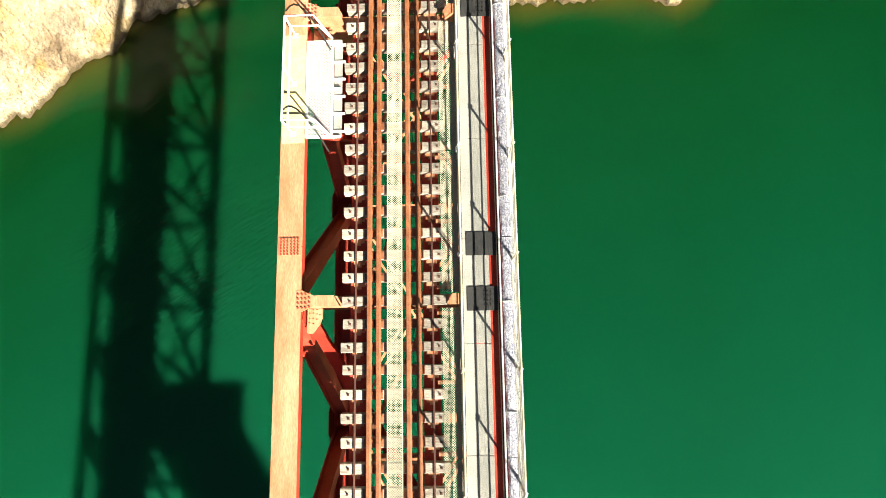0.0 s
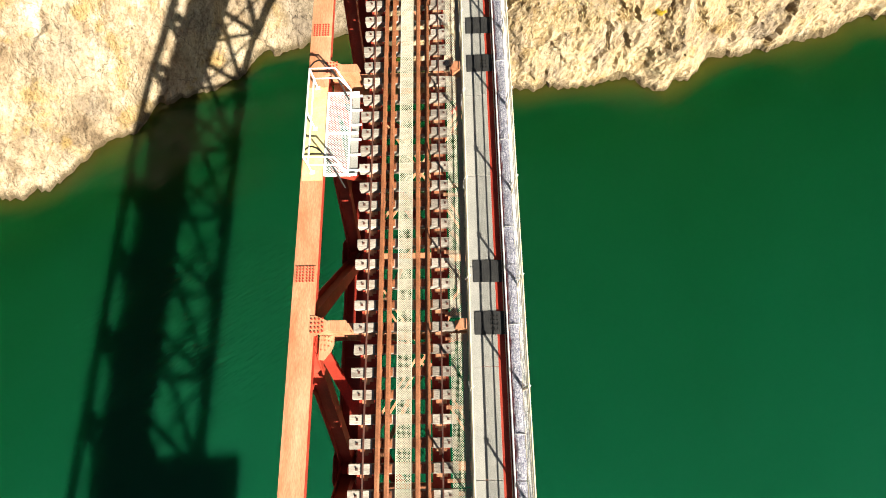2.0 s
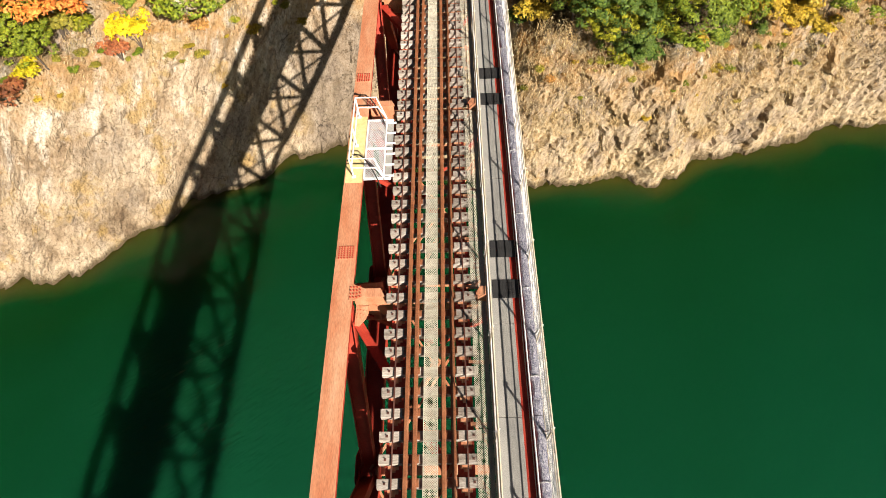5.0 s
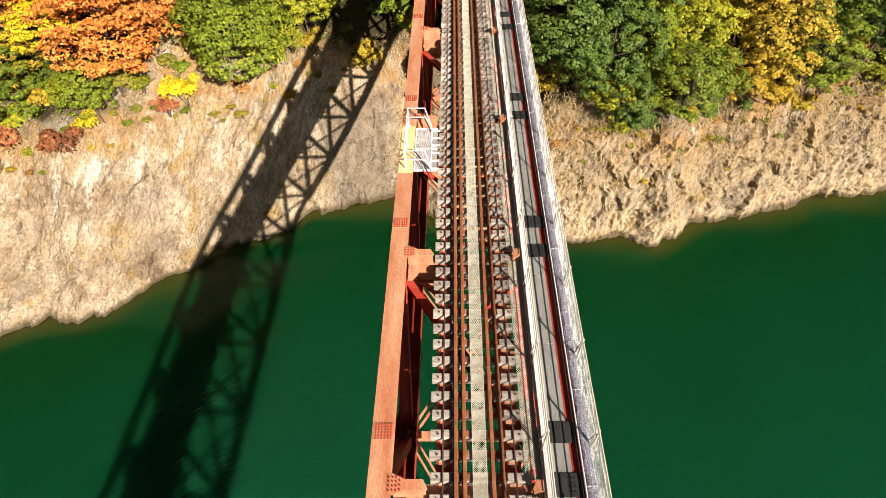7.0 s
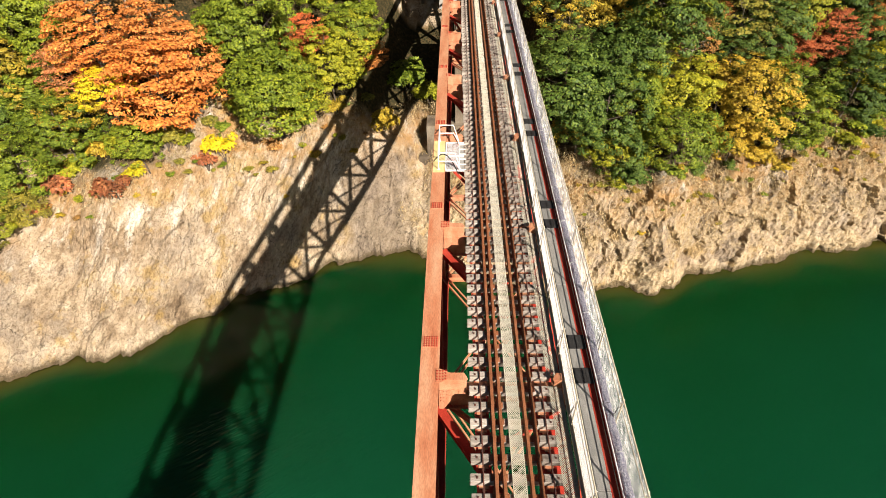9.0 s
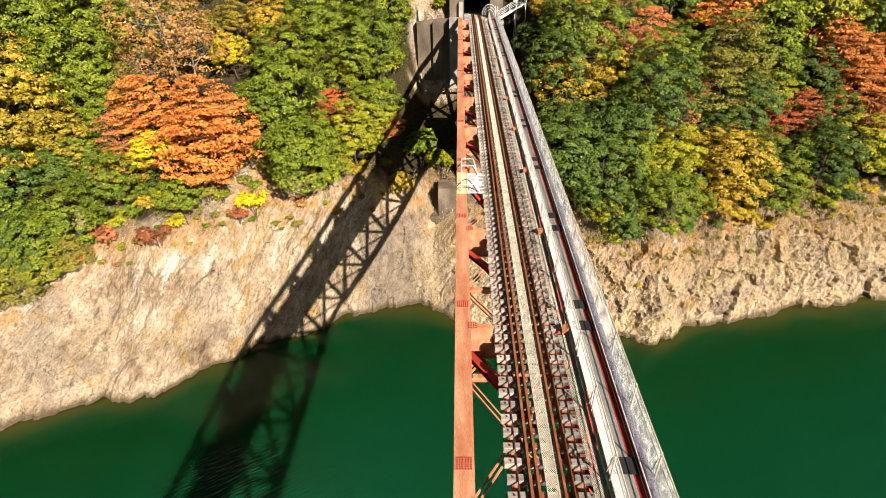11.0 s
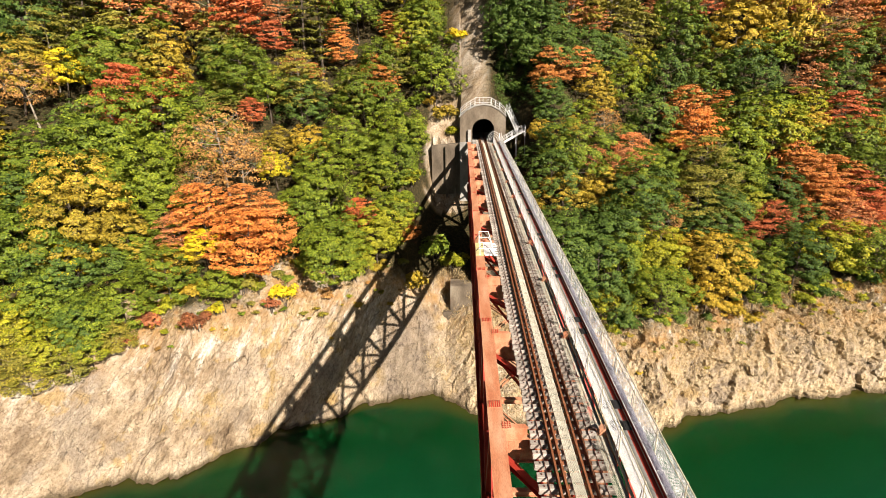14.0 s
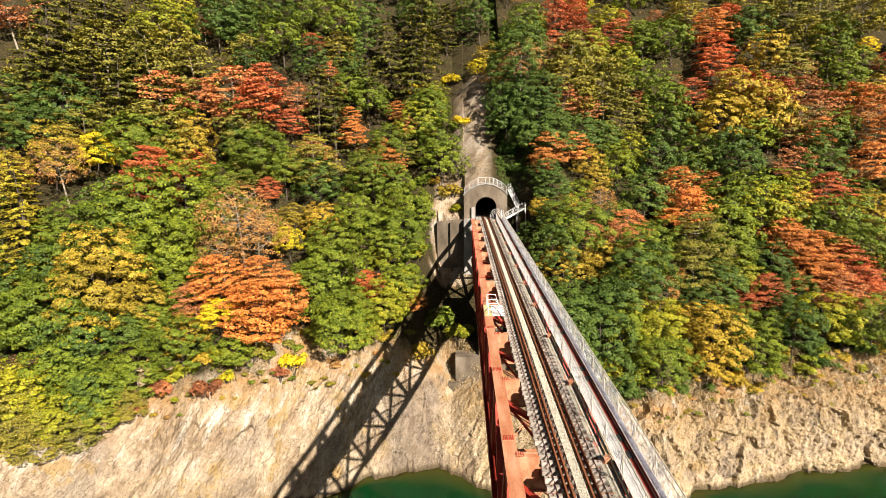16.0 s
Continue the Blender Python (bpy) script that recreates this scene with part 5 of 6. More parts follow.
def tree_models(far):
    specs = {
        "green": [(11, 10.5, 4.2), (12, 9.5, 4.3), (13, 11.0, 4.2), (14, 10.0, 4.4)], "dark": [(21, 10.5, 4.2), (22, 11.2, 4.1), (23, 9.8, 4.3)], "lime": [(31, 9.8, 4.2), (32, 9.2, 4.2)],
        "yellow": [(41, 9.4, 4.2)], "gold": [(51, 9.8, 4.2), (52, 10.0, 4.3)], "orange": [(61, 9.4, 4.3), (62, 8.8, 4.3)], "red": [(71, 9.0, 4.2), (72, 8.6, 4.3)], "salmon": [(75, 9.0, 4.3), (76, 8.4, 4.3)],
        "brown": [(81, 9.8, 4.2), (82, 9.4, 4.2)], "olive": [(101, 9.8, 4.4), (102, 9.2, 4.5), (103, 10.0, 4.3)],
    }
    for kind, rows in specs.items():
        for seed, h, sp in rows:
            layered = kind in ("orange", "red", "salmon", "olive")
            clumps, per, size = (115, 33, 0.38) if far else (132, 64, 0.26)
            if kind == "brown":
                clumps, per, size = 120, 30, 0.22
            elif kind == "salmon":
                per = int(per * 0.7)
            yield kind, seed, broad_tree(kind, seed, h, sp, clumps, per, size, layered, 9 if kind == "brown" else 2 if kind in ("salmon", "olive") else 0)
    for kind, rows in (("conifer", ((91, 13.0, 4.4), (92, 12.2, 4.2), (93, 13.5, 4.5))), ("wisp", ((95, 13.0, 4.4), (96, 12.4, 4.6)))):
        for seed, h, sp in rows:
            yield kind, seed, conifer_tree(seed, h, sp, 0.44 if far else 0.36, 13 if far else 18)


FAR_SHAPES = {}
for far, table in ((False, SHAPES), (True, FAR_SHAPES)):
    for kind, seed, (bm, v, f) in tree_models(far):
        label, cat = LABEL[kind]
        t = thing("conifer_tree" if cat == "conifer" else "tree", label, cat, "trees on the slope")
        part("trunk", bm, pale_bark if kind in ("brown", "olive", "salmon") else bark, t)
        mesh_thing("crown", v, f, LEAF[kind]).parent = t
        table.setdefault(kind, []).append(t)
BUSH_LABEL = {"green": "low green shrub above the rocks", "dark": "dark green shrub above the rocks", "lime": "yellow-green shrub at the edge of the rocks", "gold": "golden dry shrub at the edge of the rocks", "yellow": "bright yellow shrub at the edge of the rocks", "brown": "dull brown shrub at the edge of the rocks", "russet": "dark reddish-brown shrub at the edge of the rocks", "olive": "dull olive tuft hanging on the rocks"}
BUSHES = {}
for i, kind in enumerate(BUSH_LABEL):
    for j in range(2):
        b = thing("shrub", BUSH_LABEL[kind], "shrub", "shrubs above the rocks")
        bm, v, f = bush_plant(200 + 7 * i + j, 1.0, 0.2)
        part("stem", bm, bark, b)
        mesh_thing("foliage", v, f, LEAF[kind]).parent = b
        BUSHES.setdefault(kind, []).append(b)
USED = set()


def plant(models, x, y, scale, rng, z):
    t = rng.choice(models)
    m = pose(x, y, z, rng.uniform(-4, 4) + 6, rng.uniform(-4, 4), rng.uniform(0, 360))
    if t in USED:
        c = copy_thing(t, m)
    else:
        USED.add(t)
        c = t
        c.matrix_basis = m
    c.scale = (scale * rng.uniform(0.93, 1.07), scale * rng.uniform(0.93, 1.07), scale * rng.uniform(0.92, 1.08))
    return c


STANDING = []


def free(x, y, gap):
    return all((x - a) ** 2 + (y - b) ** 2 > (gap + g) ** 2 for a, b, g in STANDING)


rng = random.Random(17)
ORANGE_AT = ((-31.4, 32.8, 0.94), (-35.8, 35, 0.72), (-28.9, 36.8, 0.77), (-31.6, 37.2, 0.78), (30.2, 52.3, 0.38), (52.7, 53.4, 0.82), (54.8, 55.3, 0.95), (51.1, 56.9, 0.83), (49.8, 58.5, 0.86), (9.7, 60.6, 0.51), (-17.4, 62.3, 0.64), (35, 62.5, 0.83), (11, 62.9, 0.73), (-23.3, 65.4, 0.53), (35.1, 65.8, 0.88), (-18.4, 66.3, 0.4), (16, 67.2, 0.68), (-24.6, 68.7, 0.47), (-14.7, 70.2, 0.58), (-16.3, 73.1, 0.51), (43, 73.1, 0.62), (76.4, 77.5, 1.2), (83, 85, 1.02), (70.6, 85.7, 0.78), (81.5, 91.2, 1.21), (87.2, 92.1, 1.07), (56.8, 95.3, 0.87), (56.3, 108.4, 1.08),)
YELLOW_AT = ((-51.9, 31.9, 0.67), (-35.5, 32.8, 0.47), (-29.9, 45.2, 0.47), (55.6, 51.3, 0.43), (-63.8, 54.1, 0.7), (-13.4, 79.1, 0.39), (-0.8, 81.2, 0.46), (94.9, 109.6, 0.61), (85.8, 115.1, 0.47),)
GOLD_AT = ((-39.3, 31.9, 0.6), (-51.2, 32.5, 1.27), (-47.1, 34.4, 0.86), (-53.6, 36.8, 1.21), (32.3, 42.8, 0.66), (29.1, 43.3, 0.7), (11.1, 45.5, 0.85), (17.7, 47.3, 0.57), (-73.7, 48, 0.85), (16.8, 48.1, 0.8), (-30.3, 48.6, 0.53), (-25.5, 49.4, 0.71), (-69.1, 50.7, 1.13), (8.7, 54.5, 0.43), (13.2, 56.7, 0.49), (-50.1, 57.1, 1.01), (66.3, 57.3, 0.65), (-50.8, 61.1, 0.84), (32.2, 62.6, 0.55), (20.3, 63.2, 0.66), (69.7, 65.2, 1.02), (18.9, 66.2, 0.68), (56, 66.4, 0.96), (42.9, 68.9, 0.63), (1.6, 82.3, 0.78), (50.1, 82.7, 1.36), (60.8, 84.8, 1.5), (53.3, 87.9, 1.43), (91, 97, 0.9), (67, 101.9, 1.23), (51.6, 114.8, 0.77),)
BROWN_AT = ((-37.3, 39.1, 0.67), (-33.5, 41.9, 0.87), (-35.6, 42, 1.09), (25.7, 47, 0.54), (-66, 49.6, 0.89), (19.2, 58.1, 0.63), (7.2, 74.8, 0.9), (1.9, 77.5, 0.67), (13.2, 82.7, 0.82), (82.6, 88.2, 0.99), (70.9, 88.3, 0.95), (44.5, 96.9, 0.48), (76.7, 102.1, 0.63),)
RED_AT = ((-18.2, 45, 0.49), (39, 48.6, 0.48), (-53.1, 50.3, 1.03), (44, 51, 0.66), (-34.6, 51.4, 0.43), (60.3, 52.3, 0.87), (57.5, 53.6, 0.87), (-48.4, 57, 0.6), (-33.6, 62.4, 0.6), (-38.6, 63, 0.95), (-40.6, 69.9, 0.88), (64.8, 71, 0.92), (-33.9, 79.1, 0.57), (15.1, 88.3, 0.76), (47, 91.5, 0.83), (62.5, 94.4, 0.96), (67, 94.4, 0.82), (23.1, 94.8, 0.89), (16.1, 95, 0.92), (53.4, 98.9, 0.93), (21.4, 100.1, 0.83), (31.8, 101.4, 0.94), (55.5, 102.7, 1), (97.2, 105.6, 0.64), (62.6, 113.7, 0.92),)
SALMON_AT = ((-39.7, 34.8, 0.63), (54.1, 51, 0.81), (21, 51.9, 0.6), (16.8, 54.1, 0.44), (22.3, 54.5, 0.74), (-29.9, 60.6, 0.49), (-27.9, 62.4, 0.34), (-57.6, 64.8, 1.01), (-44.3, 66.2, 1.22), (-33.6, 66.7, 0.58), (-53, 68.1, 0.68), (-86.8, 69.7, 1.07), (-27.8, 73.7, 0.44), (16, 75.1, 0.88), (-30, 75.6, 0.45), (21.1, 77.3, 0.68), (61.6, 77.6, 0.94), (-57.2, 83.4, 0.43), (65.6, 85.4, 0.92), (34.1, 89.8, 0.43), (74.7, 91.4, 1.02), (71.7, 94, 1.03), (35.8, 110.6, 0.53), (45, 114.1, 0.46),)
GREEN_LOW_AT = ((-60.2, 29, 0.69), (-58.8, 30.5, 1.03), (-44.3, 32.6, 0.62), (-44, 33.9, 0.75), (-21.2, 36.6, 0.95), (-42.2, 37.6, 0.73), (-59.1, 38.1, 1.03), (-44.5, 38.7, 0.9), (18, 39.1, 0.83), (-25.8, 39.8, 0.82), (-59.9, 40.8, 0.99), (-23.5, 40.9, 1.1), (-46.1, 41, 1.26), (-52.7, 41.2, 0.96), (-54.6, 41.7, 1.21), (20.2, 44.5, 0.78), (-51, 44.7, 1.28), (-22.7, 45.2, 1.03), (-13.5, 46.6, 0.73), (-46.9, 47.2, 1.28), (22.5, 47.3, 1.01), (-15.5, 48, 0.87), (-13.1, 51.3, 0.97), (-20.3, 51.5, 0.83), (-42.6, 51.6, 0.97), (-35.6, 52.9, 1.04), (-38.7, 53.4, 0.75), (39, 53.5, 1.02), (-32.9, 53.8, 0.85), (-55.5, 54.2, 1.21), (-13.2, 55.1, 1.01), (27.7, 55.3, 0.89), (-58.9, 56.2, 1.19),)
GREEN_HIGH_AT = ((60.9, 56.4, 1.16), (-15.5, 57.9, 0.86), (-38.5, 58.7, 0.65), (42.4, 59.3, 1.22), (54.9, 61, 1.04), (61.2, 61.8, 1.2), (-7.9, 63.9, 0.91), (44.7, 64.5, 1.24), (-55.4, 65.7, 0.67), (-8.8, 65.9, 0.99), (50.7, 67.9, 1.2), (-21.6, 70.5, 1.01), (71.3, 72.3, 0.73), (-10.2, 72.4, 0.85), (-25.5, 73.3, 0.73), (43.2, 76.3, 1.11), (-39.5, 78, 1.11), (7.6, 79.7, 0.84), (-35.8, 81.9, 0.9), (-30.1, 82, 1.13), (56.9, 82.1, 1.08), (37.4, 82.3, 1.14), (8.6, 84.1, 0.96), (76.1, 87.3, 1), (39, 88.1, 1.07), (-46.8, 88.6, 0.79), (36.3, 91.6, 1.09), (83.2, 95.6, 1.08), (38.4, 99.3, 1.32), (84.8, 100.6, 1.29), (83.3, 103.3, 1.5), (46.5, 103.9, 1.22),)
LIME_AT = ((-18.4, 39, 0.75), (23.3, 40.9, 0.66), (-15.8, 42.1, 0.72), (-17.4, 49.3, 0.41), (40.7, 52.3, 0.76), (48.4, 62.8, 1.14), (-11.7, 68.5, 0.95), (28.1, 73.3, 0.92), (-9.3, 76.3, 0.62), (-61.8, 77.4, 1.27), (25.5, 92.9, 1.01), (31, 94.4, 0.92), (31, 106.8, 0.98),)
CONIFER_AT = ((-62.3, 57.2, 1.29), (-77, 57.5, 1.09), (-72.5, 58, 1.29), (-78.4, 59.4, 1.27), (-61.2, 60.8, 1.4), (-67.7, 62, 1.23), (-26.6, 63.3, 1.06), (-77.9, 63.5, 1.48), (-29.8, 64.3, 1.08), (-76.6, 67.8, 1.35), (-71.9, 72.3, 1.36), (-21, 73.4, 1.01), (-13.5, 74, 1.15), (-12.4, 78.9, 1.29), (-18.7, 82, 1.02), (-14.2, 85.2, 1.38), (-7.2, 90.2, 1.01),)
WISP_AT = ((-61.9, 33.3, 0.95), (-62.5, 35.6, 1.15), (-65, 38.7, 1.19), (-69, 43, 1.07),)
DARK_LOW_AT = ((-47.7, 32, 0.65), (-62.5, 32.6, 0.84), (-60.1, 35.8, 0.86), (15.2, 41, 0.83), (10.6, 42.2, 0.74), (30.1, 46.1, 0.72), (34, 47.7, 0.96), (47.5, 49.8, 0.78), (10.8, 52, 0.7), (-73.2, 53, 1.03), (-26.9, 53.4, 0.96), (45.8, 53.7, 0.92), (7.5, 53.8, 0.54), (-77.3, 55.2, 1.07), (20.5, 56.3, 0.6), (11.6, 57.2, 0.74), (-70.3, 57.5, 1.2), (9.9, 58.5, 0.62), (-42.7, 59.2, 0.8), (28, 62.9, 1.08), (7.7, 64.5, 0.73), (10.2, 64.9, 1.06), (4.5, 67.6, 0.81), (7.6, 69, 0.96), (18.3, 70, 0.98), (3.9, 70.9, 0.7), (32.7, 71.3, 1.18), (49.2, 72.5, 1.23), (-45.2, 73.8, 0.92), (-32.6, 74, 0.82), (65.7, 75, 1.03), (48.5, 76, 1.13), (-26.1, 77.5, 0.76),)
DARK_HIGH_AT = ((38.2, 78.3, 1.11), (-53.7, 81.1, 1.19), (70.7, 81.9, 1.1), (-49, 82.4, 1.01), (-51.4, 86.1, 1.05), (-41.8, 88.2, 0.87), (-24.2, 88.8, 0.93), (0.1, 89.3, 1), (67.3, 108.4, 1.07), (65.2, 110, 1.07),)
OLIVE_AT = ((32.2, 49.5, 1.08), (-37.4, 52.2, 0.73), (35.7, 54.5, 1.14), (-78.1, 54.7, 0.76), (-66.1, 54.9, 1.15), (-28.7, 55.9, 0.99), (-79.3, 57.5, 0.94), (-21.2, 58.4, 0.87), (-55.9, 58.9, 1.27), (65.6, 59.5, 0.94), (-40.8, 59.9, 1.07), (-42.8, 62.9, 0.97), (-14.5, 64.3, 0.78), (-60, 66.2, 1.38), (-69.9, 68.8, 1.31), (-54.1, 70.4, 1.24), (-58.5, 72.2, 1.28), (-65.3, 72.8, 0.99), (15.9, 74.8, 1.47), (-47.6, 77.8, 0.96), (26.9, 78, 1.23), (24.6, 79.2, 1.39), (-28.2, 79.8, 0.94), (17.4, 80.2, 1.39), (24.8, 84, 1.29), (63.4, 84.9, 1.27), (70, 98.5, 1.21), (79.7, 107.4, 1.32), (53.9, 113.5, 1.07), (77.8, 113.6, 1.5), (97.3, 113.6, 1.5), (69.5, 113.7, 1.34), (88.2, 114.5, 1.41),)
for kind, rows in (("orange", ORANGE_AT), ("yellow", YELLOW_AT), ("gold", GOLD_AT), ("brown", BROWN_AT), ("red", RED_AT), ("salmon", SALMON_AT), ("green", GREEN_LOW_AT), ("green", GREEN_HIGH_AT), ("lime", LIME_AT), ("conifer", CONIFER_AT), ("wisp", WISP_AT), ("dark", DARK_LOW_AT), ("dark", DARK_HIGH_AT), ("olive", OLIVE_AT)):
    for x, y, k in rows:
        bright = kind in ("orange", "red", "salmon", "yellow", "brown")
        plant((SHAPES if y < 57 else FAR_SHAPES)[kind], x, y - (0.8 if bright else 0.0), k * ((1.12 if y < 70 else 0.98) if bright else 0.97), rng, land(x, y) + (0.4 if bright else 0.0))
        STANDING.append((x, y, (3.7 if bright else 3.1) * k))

SHORE_TREES = (("dark", 17.1, 34.7, 0.66), ("lime", 14.5, 35.4, 0.58), ("dark", 11.7, 36.5, 0.78), ("green", 22.7, 35.9, 0.83), ("gold", 29.7, 38.1, 0.74), ("lime", 20.3, 36.2, 0.6), ("green", 37, 39.5, 0.88), ("green", -20.7, 36.5, 1.06), ("green", -58, 30.2, 1.2), ("green", -39.2, 28.9, 0.77), ("green", -33.3, 30, 0.57), ("lime", -17.1, 41.4, 0.91), ("lime", -55.5, 23.9, 0.93), ("olive", -56.1, 21.6, 0.83), ("lime", 23.4, 40, 0.94), ("lime", 49.7, 45.3, 1.0), ("dark", -52.4, 28.9, 0.94), ("dark", -48.3, 25.7, 0.71), ("dark", 9.9, 38.4, 1.18), ("dark", 14.6, 36.4, 0.98), ("dark", 20.8, 44, 1.17), ("dark", 44.2, 43.4, 0.97), ("gold", 30.7, 40.3, 1.2), ("green", 57, 45.4, 1.1), ("dark", 16.5, 41, 1.0), ("green", 37.5, 43.5, 0.9), ("green", -53.4, 26.7, 0.81), ("lime", -55.9, 23.8, 0.71), ("lime", -51.7, 23.4, 0.74), ("green", -47.8, 25.9, 0.78), ("green", -45.3, 28.2, 0.77), ("olive", -53.4, 21.1, 0.69), ("lime", -48, 24.9, 0.58), ("olive", -49.6, 23.2, 0.59), ("olive", -55.6, 22.3, 0.6), ("green", -50.8, 26.4, 0.69), ("olive", -45.4, 26.4, 0.48), ("yellow", -58.1, 25.5, 0.42))
for kind, x, y, k in SHORE_TREES:
    plant(SHAPES[kind], x, y, k, rng, land(x, y) - 0.3 - max(0.0, k - 1) * 2)
    STANDING.append((x, y, 2.3 * k))

SHRUBS_AT = (
    ("yellow", -27, 34, 2.05), ("yellow", -34.2, 29, 1.4), ("russet", -42.4, 29.8, 2.5), ("russet", -35.6, 27.1, 2.3), ("russet", -44.8, 27.3, 1.2), ("russet", -28.5, 32.7, 1.6),
    ("green", -7.6, 50, 3.4), ("lime", -4.8, 48.5, 2.6), ("gold", -10.9, 44, 2.2), ("lime", -5.1, 61.9, 1.6), ("gold", -6.1, 63.4, 2.4), ("yellow", -4.5, 73.5, 2.0), ("yellow", -6.2, 83.4, 2.4),
    ("lime", 17.9, 38.1, 2.5), ("gold", 15.6, 36.9, 2.4), ("dark", 17.9, 35, 2.4), ("green", 37, 41.7, 2.4), ("lime", 55, 47, 2.6), ("green", 48.5, 44.7, 2.6),
    ("green", -11.8, 60, 2.6), ("green", -11.2, 63.2, 2.4), ("dark", -12.2, 57, 2.6), ("green", -10.8, 66.3, 2.3), ("lime", -11.8, 54, 2.5), ("green", -13, 50.5, 2.6), ("gold", -8.9, 64.5, 1.5), ("green", -9.5, 69, 2.2),
    ("dark", 5.6, 64.6, 2.2), ("dark", 4.6, 67, 2.3), ("dark", 7.8, 65.6, 2.4), ("dark", 10.8, 63, 2.4), ("dark", 7.5, 51.5, 2.2), ("dark", 8.6, 55.5, 2.2), ("green", 7.2, 47.5, 2.0), ("dark", 10.2, 58.5, 2.2), ("green", 9.6, 52.5, 2.2),
    ("lime", -53.2, 27.1, 2.2), ("lime", -49, 28.5, 1.9), ("green", -44.1, 28.6, 1.7), ("gold", -57.3, 21.7, 2.2), ("yellow", -49.2, 27.5, 0.6), ("lime", -38.1, 29.2, 1.0),
)
for kind, x, y, r in SHRUBS_AT:
    plant(BUSHES[kind], x, y, r, rng, land(x, y) - 0.2 * r)


def clear_of_track(x, y):
    if -13.2 < x < 12.0 and y < 65:
        return False
    if abs(x + 2.4 - (y - 62) * 0.02) < 4.6 and y < 82:
        return False
    return not (abs(x) < 7 and y < 66)


FILL = []


def scatter(n, x0, x1, y0, y1, gap, size=1.0):
    for _ in range(n):
        x, y = rng.uniform(x0, x1), rng.uniform(y0, y1)
        z = land(x, y)
        top = lerp_table(x, LAND_X, CLIFF_TOP)
        if z < top + 0.8 or not free(x, y, gap * 0.5) or not clear_of_track(x, y):
            continue
        k = size * rng.uniform(0.6, 0.9) * (0.62 if z < top + 4 else 1)
        STANDING.append((x, y, gap * 0.5))
        c = noise.noise(Vector((x * 0.045, y * 0.045, 7.7)))
        r = rng.random()
        if z > 16 and x < 5 and r < 0.4:
            kind = "conifer"
        elif r < 0.62 + 0.3 * c:
            kind = rng.choice(("olive", "olive", "green", "dark", "gold", "brown") if y > 78 else ("green", "dark", "olive") if y > 70 else ("green", "green", "dark"))
        elif r < 0.72:
            kind = rng.choice(("gold", "olive", "lime"))
        elif r < 0.78 and y > 84:
            kind = rng.choice(("orange", "red", "brown", "salmon"))
        else:
            kind = "dark"
        FILL.append((kind, x, y, z - 0.3, k))


for tx, ty, tk, tkind in ((-13.5, 45.5, 0.8, "lime"), (-18.0, 51.5, 0.9, "green"), (-19.0, 58, 1.0, "green"), (-17.5, 64.5, 0.9, "green"), (9.5, 46, 0.9, "dark"), (13.5, 50, 1.1, "green"), (11.5, 64.5, 1.0, "dark"), (-12, 47, 0.5, "orange"), (9.5, 69, 1.0, "dark"), (5.0, 68.5, 0.8, "dark"), (6.8, 73, 1.1, "dark"), (8, 79, 1.1, "dark"), (-9.5, 72, 0.9, "green")):
    plant(SHAPES[tkind], tx, ty, tk, rng, land(tx, ty) - 0.3)
    STANDING.append((tx, ty, 1.8 * tk))
scatter(2600, -78, 92, 20, 84, 4.0)
scatter(1500, -105, 125, 84, 128, 6.0, 1.25)
scatter(1400, -66, 66, 22, 66, 2.6, 0.6)


def joined_wood():
    """The close-grown trees between the single ones, as one sheet of woodland."""
    kinds = sorted({k for k, *_ in FILL})
    mats = [bark] + [LEAF[k] for k in kinds]
    verts, faces, slots, count = [], [], [], 0
    for kind, x, y, z, k in FILL:
        model = rng.choice(FAR_SHAPES[kind])
        turn = np.array(pose(0, 0, 0, 6, 0, rng.uniform(0, 360)).to_3x3()) * k
        for ob in model.children:
            me = ob.data
            co = np.empty(len(me.vertices) * 3)
            me.vertices.foreach_get("co", co)
            verts.append(co.reshape(-1, 3) @ turn.T + np.array((x, y, z)))
            faces += [tuple(count + i for i in p.vertices) for p in me.polygons]
            slots += [0 if ob.name.startswith("trunk") else 1 + kinds.index(kind)] * len(me.polygons)
            count += len(me.vertices)
    me = bpy.data.meshes.new("woodland")
    me.from_pydata(np.concatenate(verts).tolist(), [], faces)
    for m in mats:
        me.materials.append(m)
    me.polygons.foreach_set("material_index", slots)
    tagged(new("woodland", me), "dense mixed green and autumn woodland on the slope", "woodland", kind="stuff")


joined_wood()

# a fringe of shrubs where the wood meets the rock
x = -62.0
while x < 62:
    x += rng.uniform(0.9, 1.9)
    if -11 < x < 6:
        continue
    s1, top = lerp_table(x, LAND_X, CLIFF_SLOPE), lerp_table(x, LAND_X, CLIFF_TOP)
    y = shore(x) + (top - WATER) / s1 + rng.uniform(-0.6, 3.5)
    if -38 < x < -14 and rng.random() < 0.25:
        continue
    kind = rng.choice(("green", "green", "olive", "lime", "gold", "olive", "brown")) if x < 0 else rng.choice(("green", "lime", "gold", "gold", "dark", "dark"))
    plant(BUSHES[kind], x, y, rng.uniform(0.9, 2.1), rng, land(x, y) - 0.2)


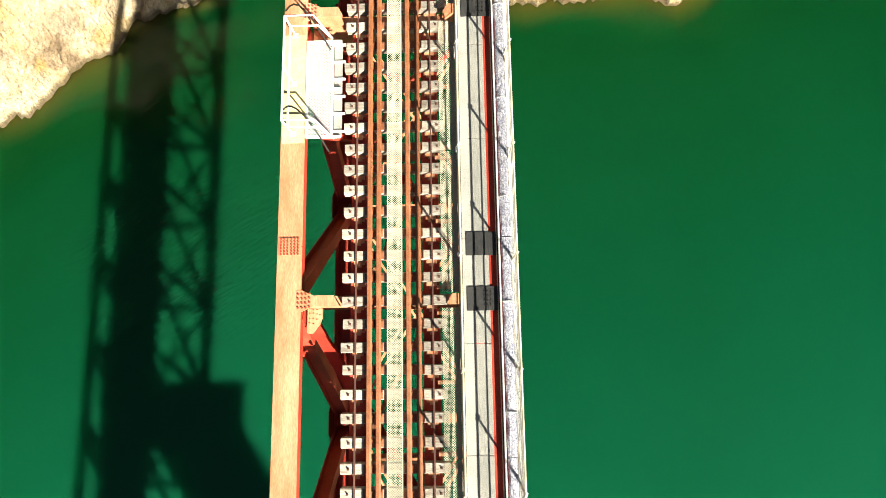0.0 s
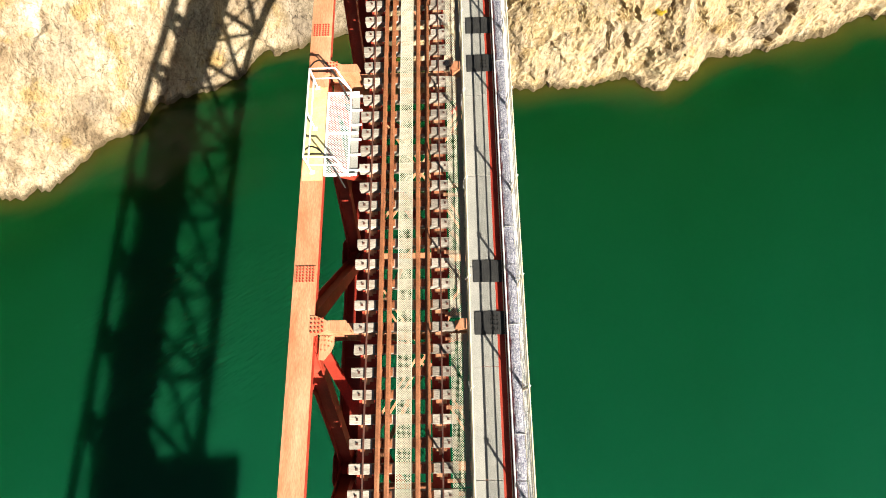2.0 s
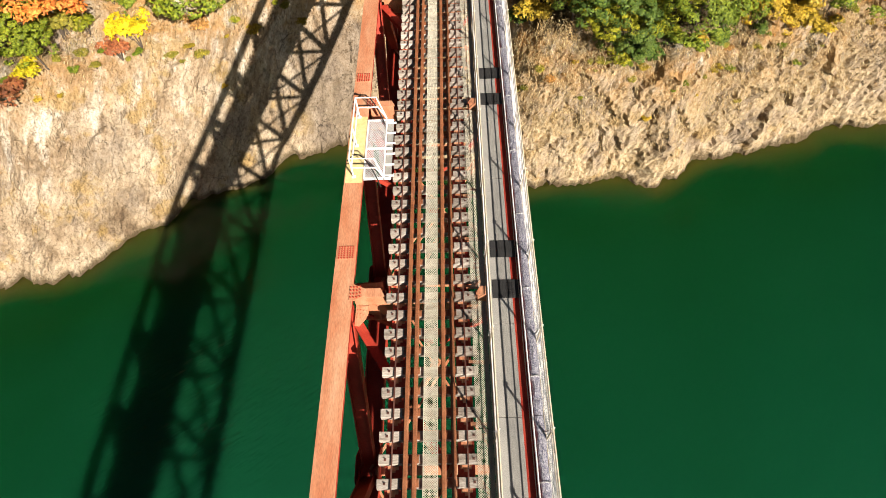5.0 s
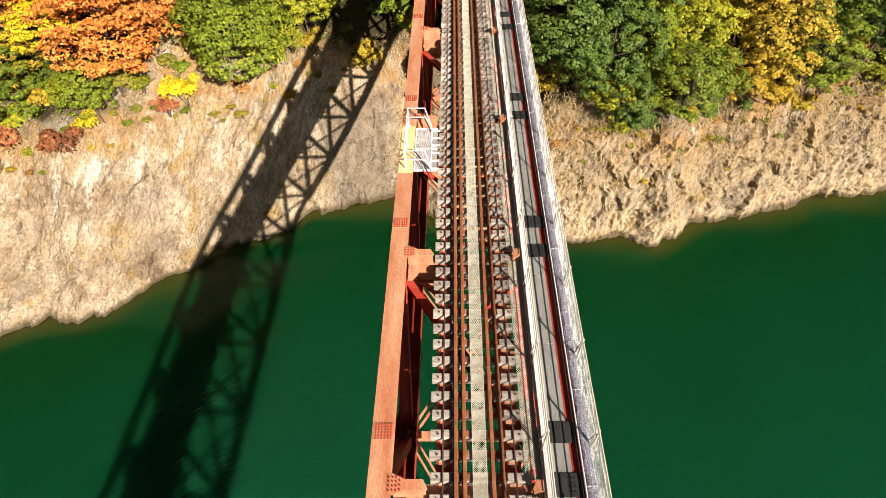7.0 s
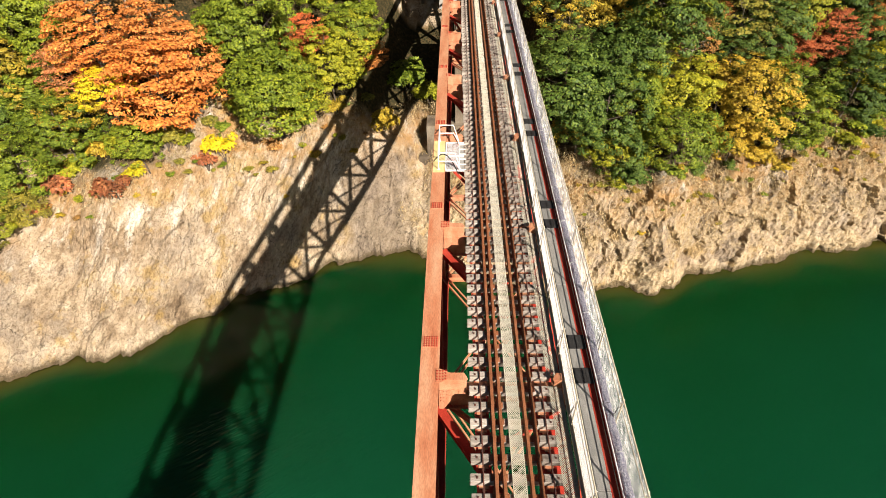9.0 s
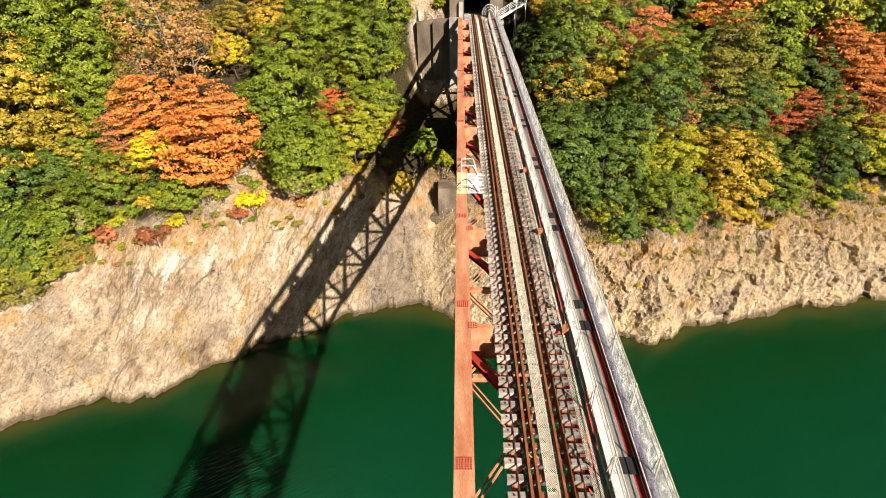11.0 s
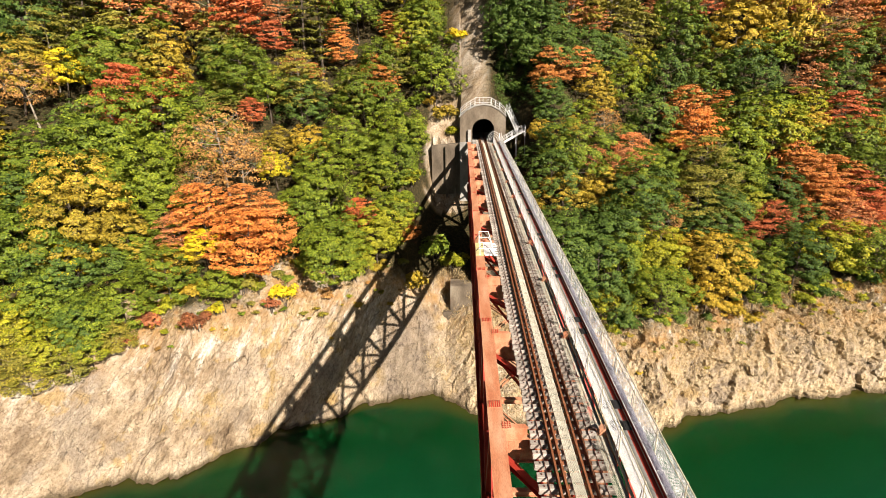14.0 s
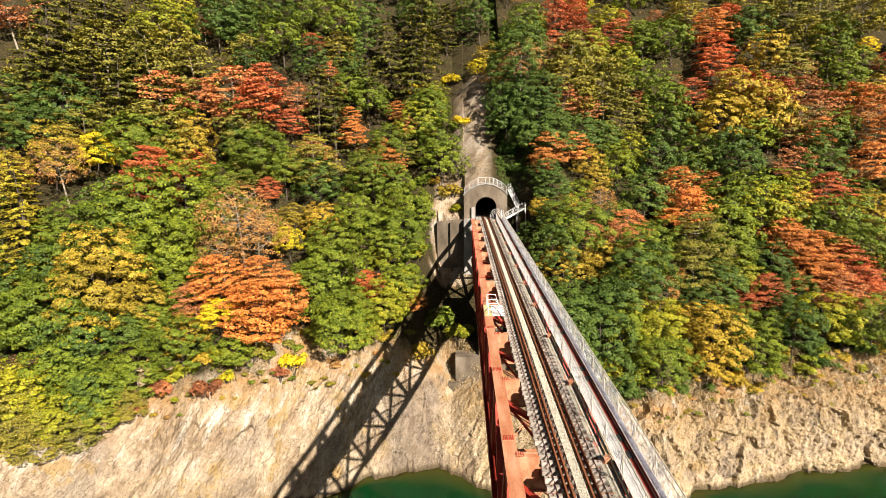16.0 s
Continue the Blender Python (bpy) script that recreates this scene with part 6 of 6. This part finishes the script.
# small tufts and seedlings that hang on the upper rock
x = -60.0
while x < 60:
    x += rng.uniform(0.5, 1.3)
    if -12 < x < 6:
        continue
    s1, top = lerp_table(x, LAND_X, CLIFF_SLOPE), lerp_table(x, LAND_X, CLIFF_TOP)
    y = shore(x) + (top - WATER) / s1 - abs(rng.gauss(0, 1.0)) * (1.0 if x < 0 else 1.3)
    kind = rng.choice(("lime", "gold", "gold", "green", "olive", "olive", "brown"))
    p = plant(BUSHES[kind], x, y - 0.3, rng.uniform(0.3, 0.85), rng, land(x, y))
    p.scale.z *= 0.7


def undergrowth(name, label, count, kind_mat, seed):
    """Loose low foliage over the wooded ground."""
    r = random.Random(seed)
    pads = []
    while len(pads) < count:
        x, y = r.uniform(-90, 90), r.uniform(22, 122)
        z = land(x, y)
        if z < lerp_table(x, LAND_X, CLIFF_TOP) + 0.5 or not clear_of_track(x, y):
            continue
        s = r.uniform(0.6, 1.7)
        pads.append(((x, y, z + 0.2), (s, s, s * 0.6)))
    v, f = leaf_cloud(r, pads, 28, 0.27)
    tagged(mesh_thing(name, v, f, kind_mat), label, "undergrowth", kind="stuff")


def bank_growth():
    """Dark low foliage on the shaded bank above the tunnel; its leaf colour carries the shade too."""
    r = random.Random(12)
    pads = []
    for _ in range(330):
        x, y = r.uniform(2.4, 9.5), r.uniform(62.3, 76)
        s = r.uniform(0.5, 1.1)
        pads.append(((x, y, land(x, y) + 0.25), (s, s, s * 0.7)))
    v, f = leaf_cloud(r, pads, 60, 0.22)
    tagged(mesh_thing("bank_undergrowth", v, f, LEAF["dark"]), "dark green low plants on the bank above the tunnel", "undergrowth", kind="stuff")


bank_growth()
# Dark leaves here deepen the shade between the crowns by colour.
undergrowth("undergrowth", "low green undergrowth below the trees", 2200, LEAF["dark"], 5)
undergrowth("dry_undergrowth", "dry brown undergrowth below the trees", 1200, LEAF["brown"], 6)


def dry_grass():
    """Hanging tufts of dead grass on the rocky banks."""
    r = random.Random(8)
    verts, faces = [], []
    n = 0
    while n < 9500:
        x = r.uniform(-55, 60)
        ys, s1, top = shore(x), lerp_table(x, LAND_X, CLIFF_SLOPE), lerp_table(x, LAND_X, CLIFF_TOP)
        ut = (top - WATER) / s1
        u = (0.25 + 1.0 * r.random() ** 0.55) * ut
        if x < -9 and (u < ut * 0.86 or r.random() < 0.45):
            n += 0.2
            continue
        y = ys + u
        z = land(x, y)
        if noise.noise(Vector((x * 0.3, z * 0.3, 2.0))) < (-0.42 if x > -6 else -0.1):
            continue
        n += 1
        for _ in range(6):
            a = r.uniform(0, 6.283)
            b = Vector((x + r.uniform(-0.25, 0.25), y - 0.35 + r.uniform(-0.5, 0.3), z + r.uniform(-0.25, 0.45)))
            tip = b + Vector((math.cos(a) * 0.22, -0.26 + math.sin(a) * 0.14, r.uniform(-0.30, 0.22)))
            w = Vector((math.sin(a), -math.cos(a), 0.2)) * 0.034
            k = len(verts)
            verts += [b - w, b + w, tip]
            faces.append((k, k + 1, k + 2))
    return verts, faces


v, f = dry_grass()
tagged(mesh_thing("dry_grass", v, f, leaf_material("dry_straw", (0.28, 0.17, 0.08), (0.46, 0.33, 0.19), (0.64, 0.52, 0.36))), "tufts of dry straw-coloured grass on the rocks", "dry grass", kind="stuff")

# leafless tree on the bare gully above the tunnel
r = random.Random(33)
bm, tips, top = wood_mesh(r, 8.0, 0.15, 18, 0.7, 0.15, 16)
bare = tagged(new("bare_tree", mesh_of("bare_tree", bm, pale_bark)), "leafless grey tree on the bare gully", "tree")
bare.matrix_basis = pose(-3.9, 65.0, land(-3.9, 65.0) - 0.2, 8, 0, 40)

for table in (SHAPES, FAR_SHAPES, BUSHES):
    for models in table.values():
        for t in models:
            if t not in USED:
                for c in list(t.children):
                    bpy.data.objects.remove(c)
                bpy.data.objects.remove(t)
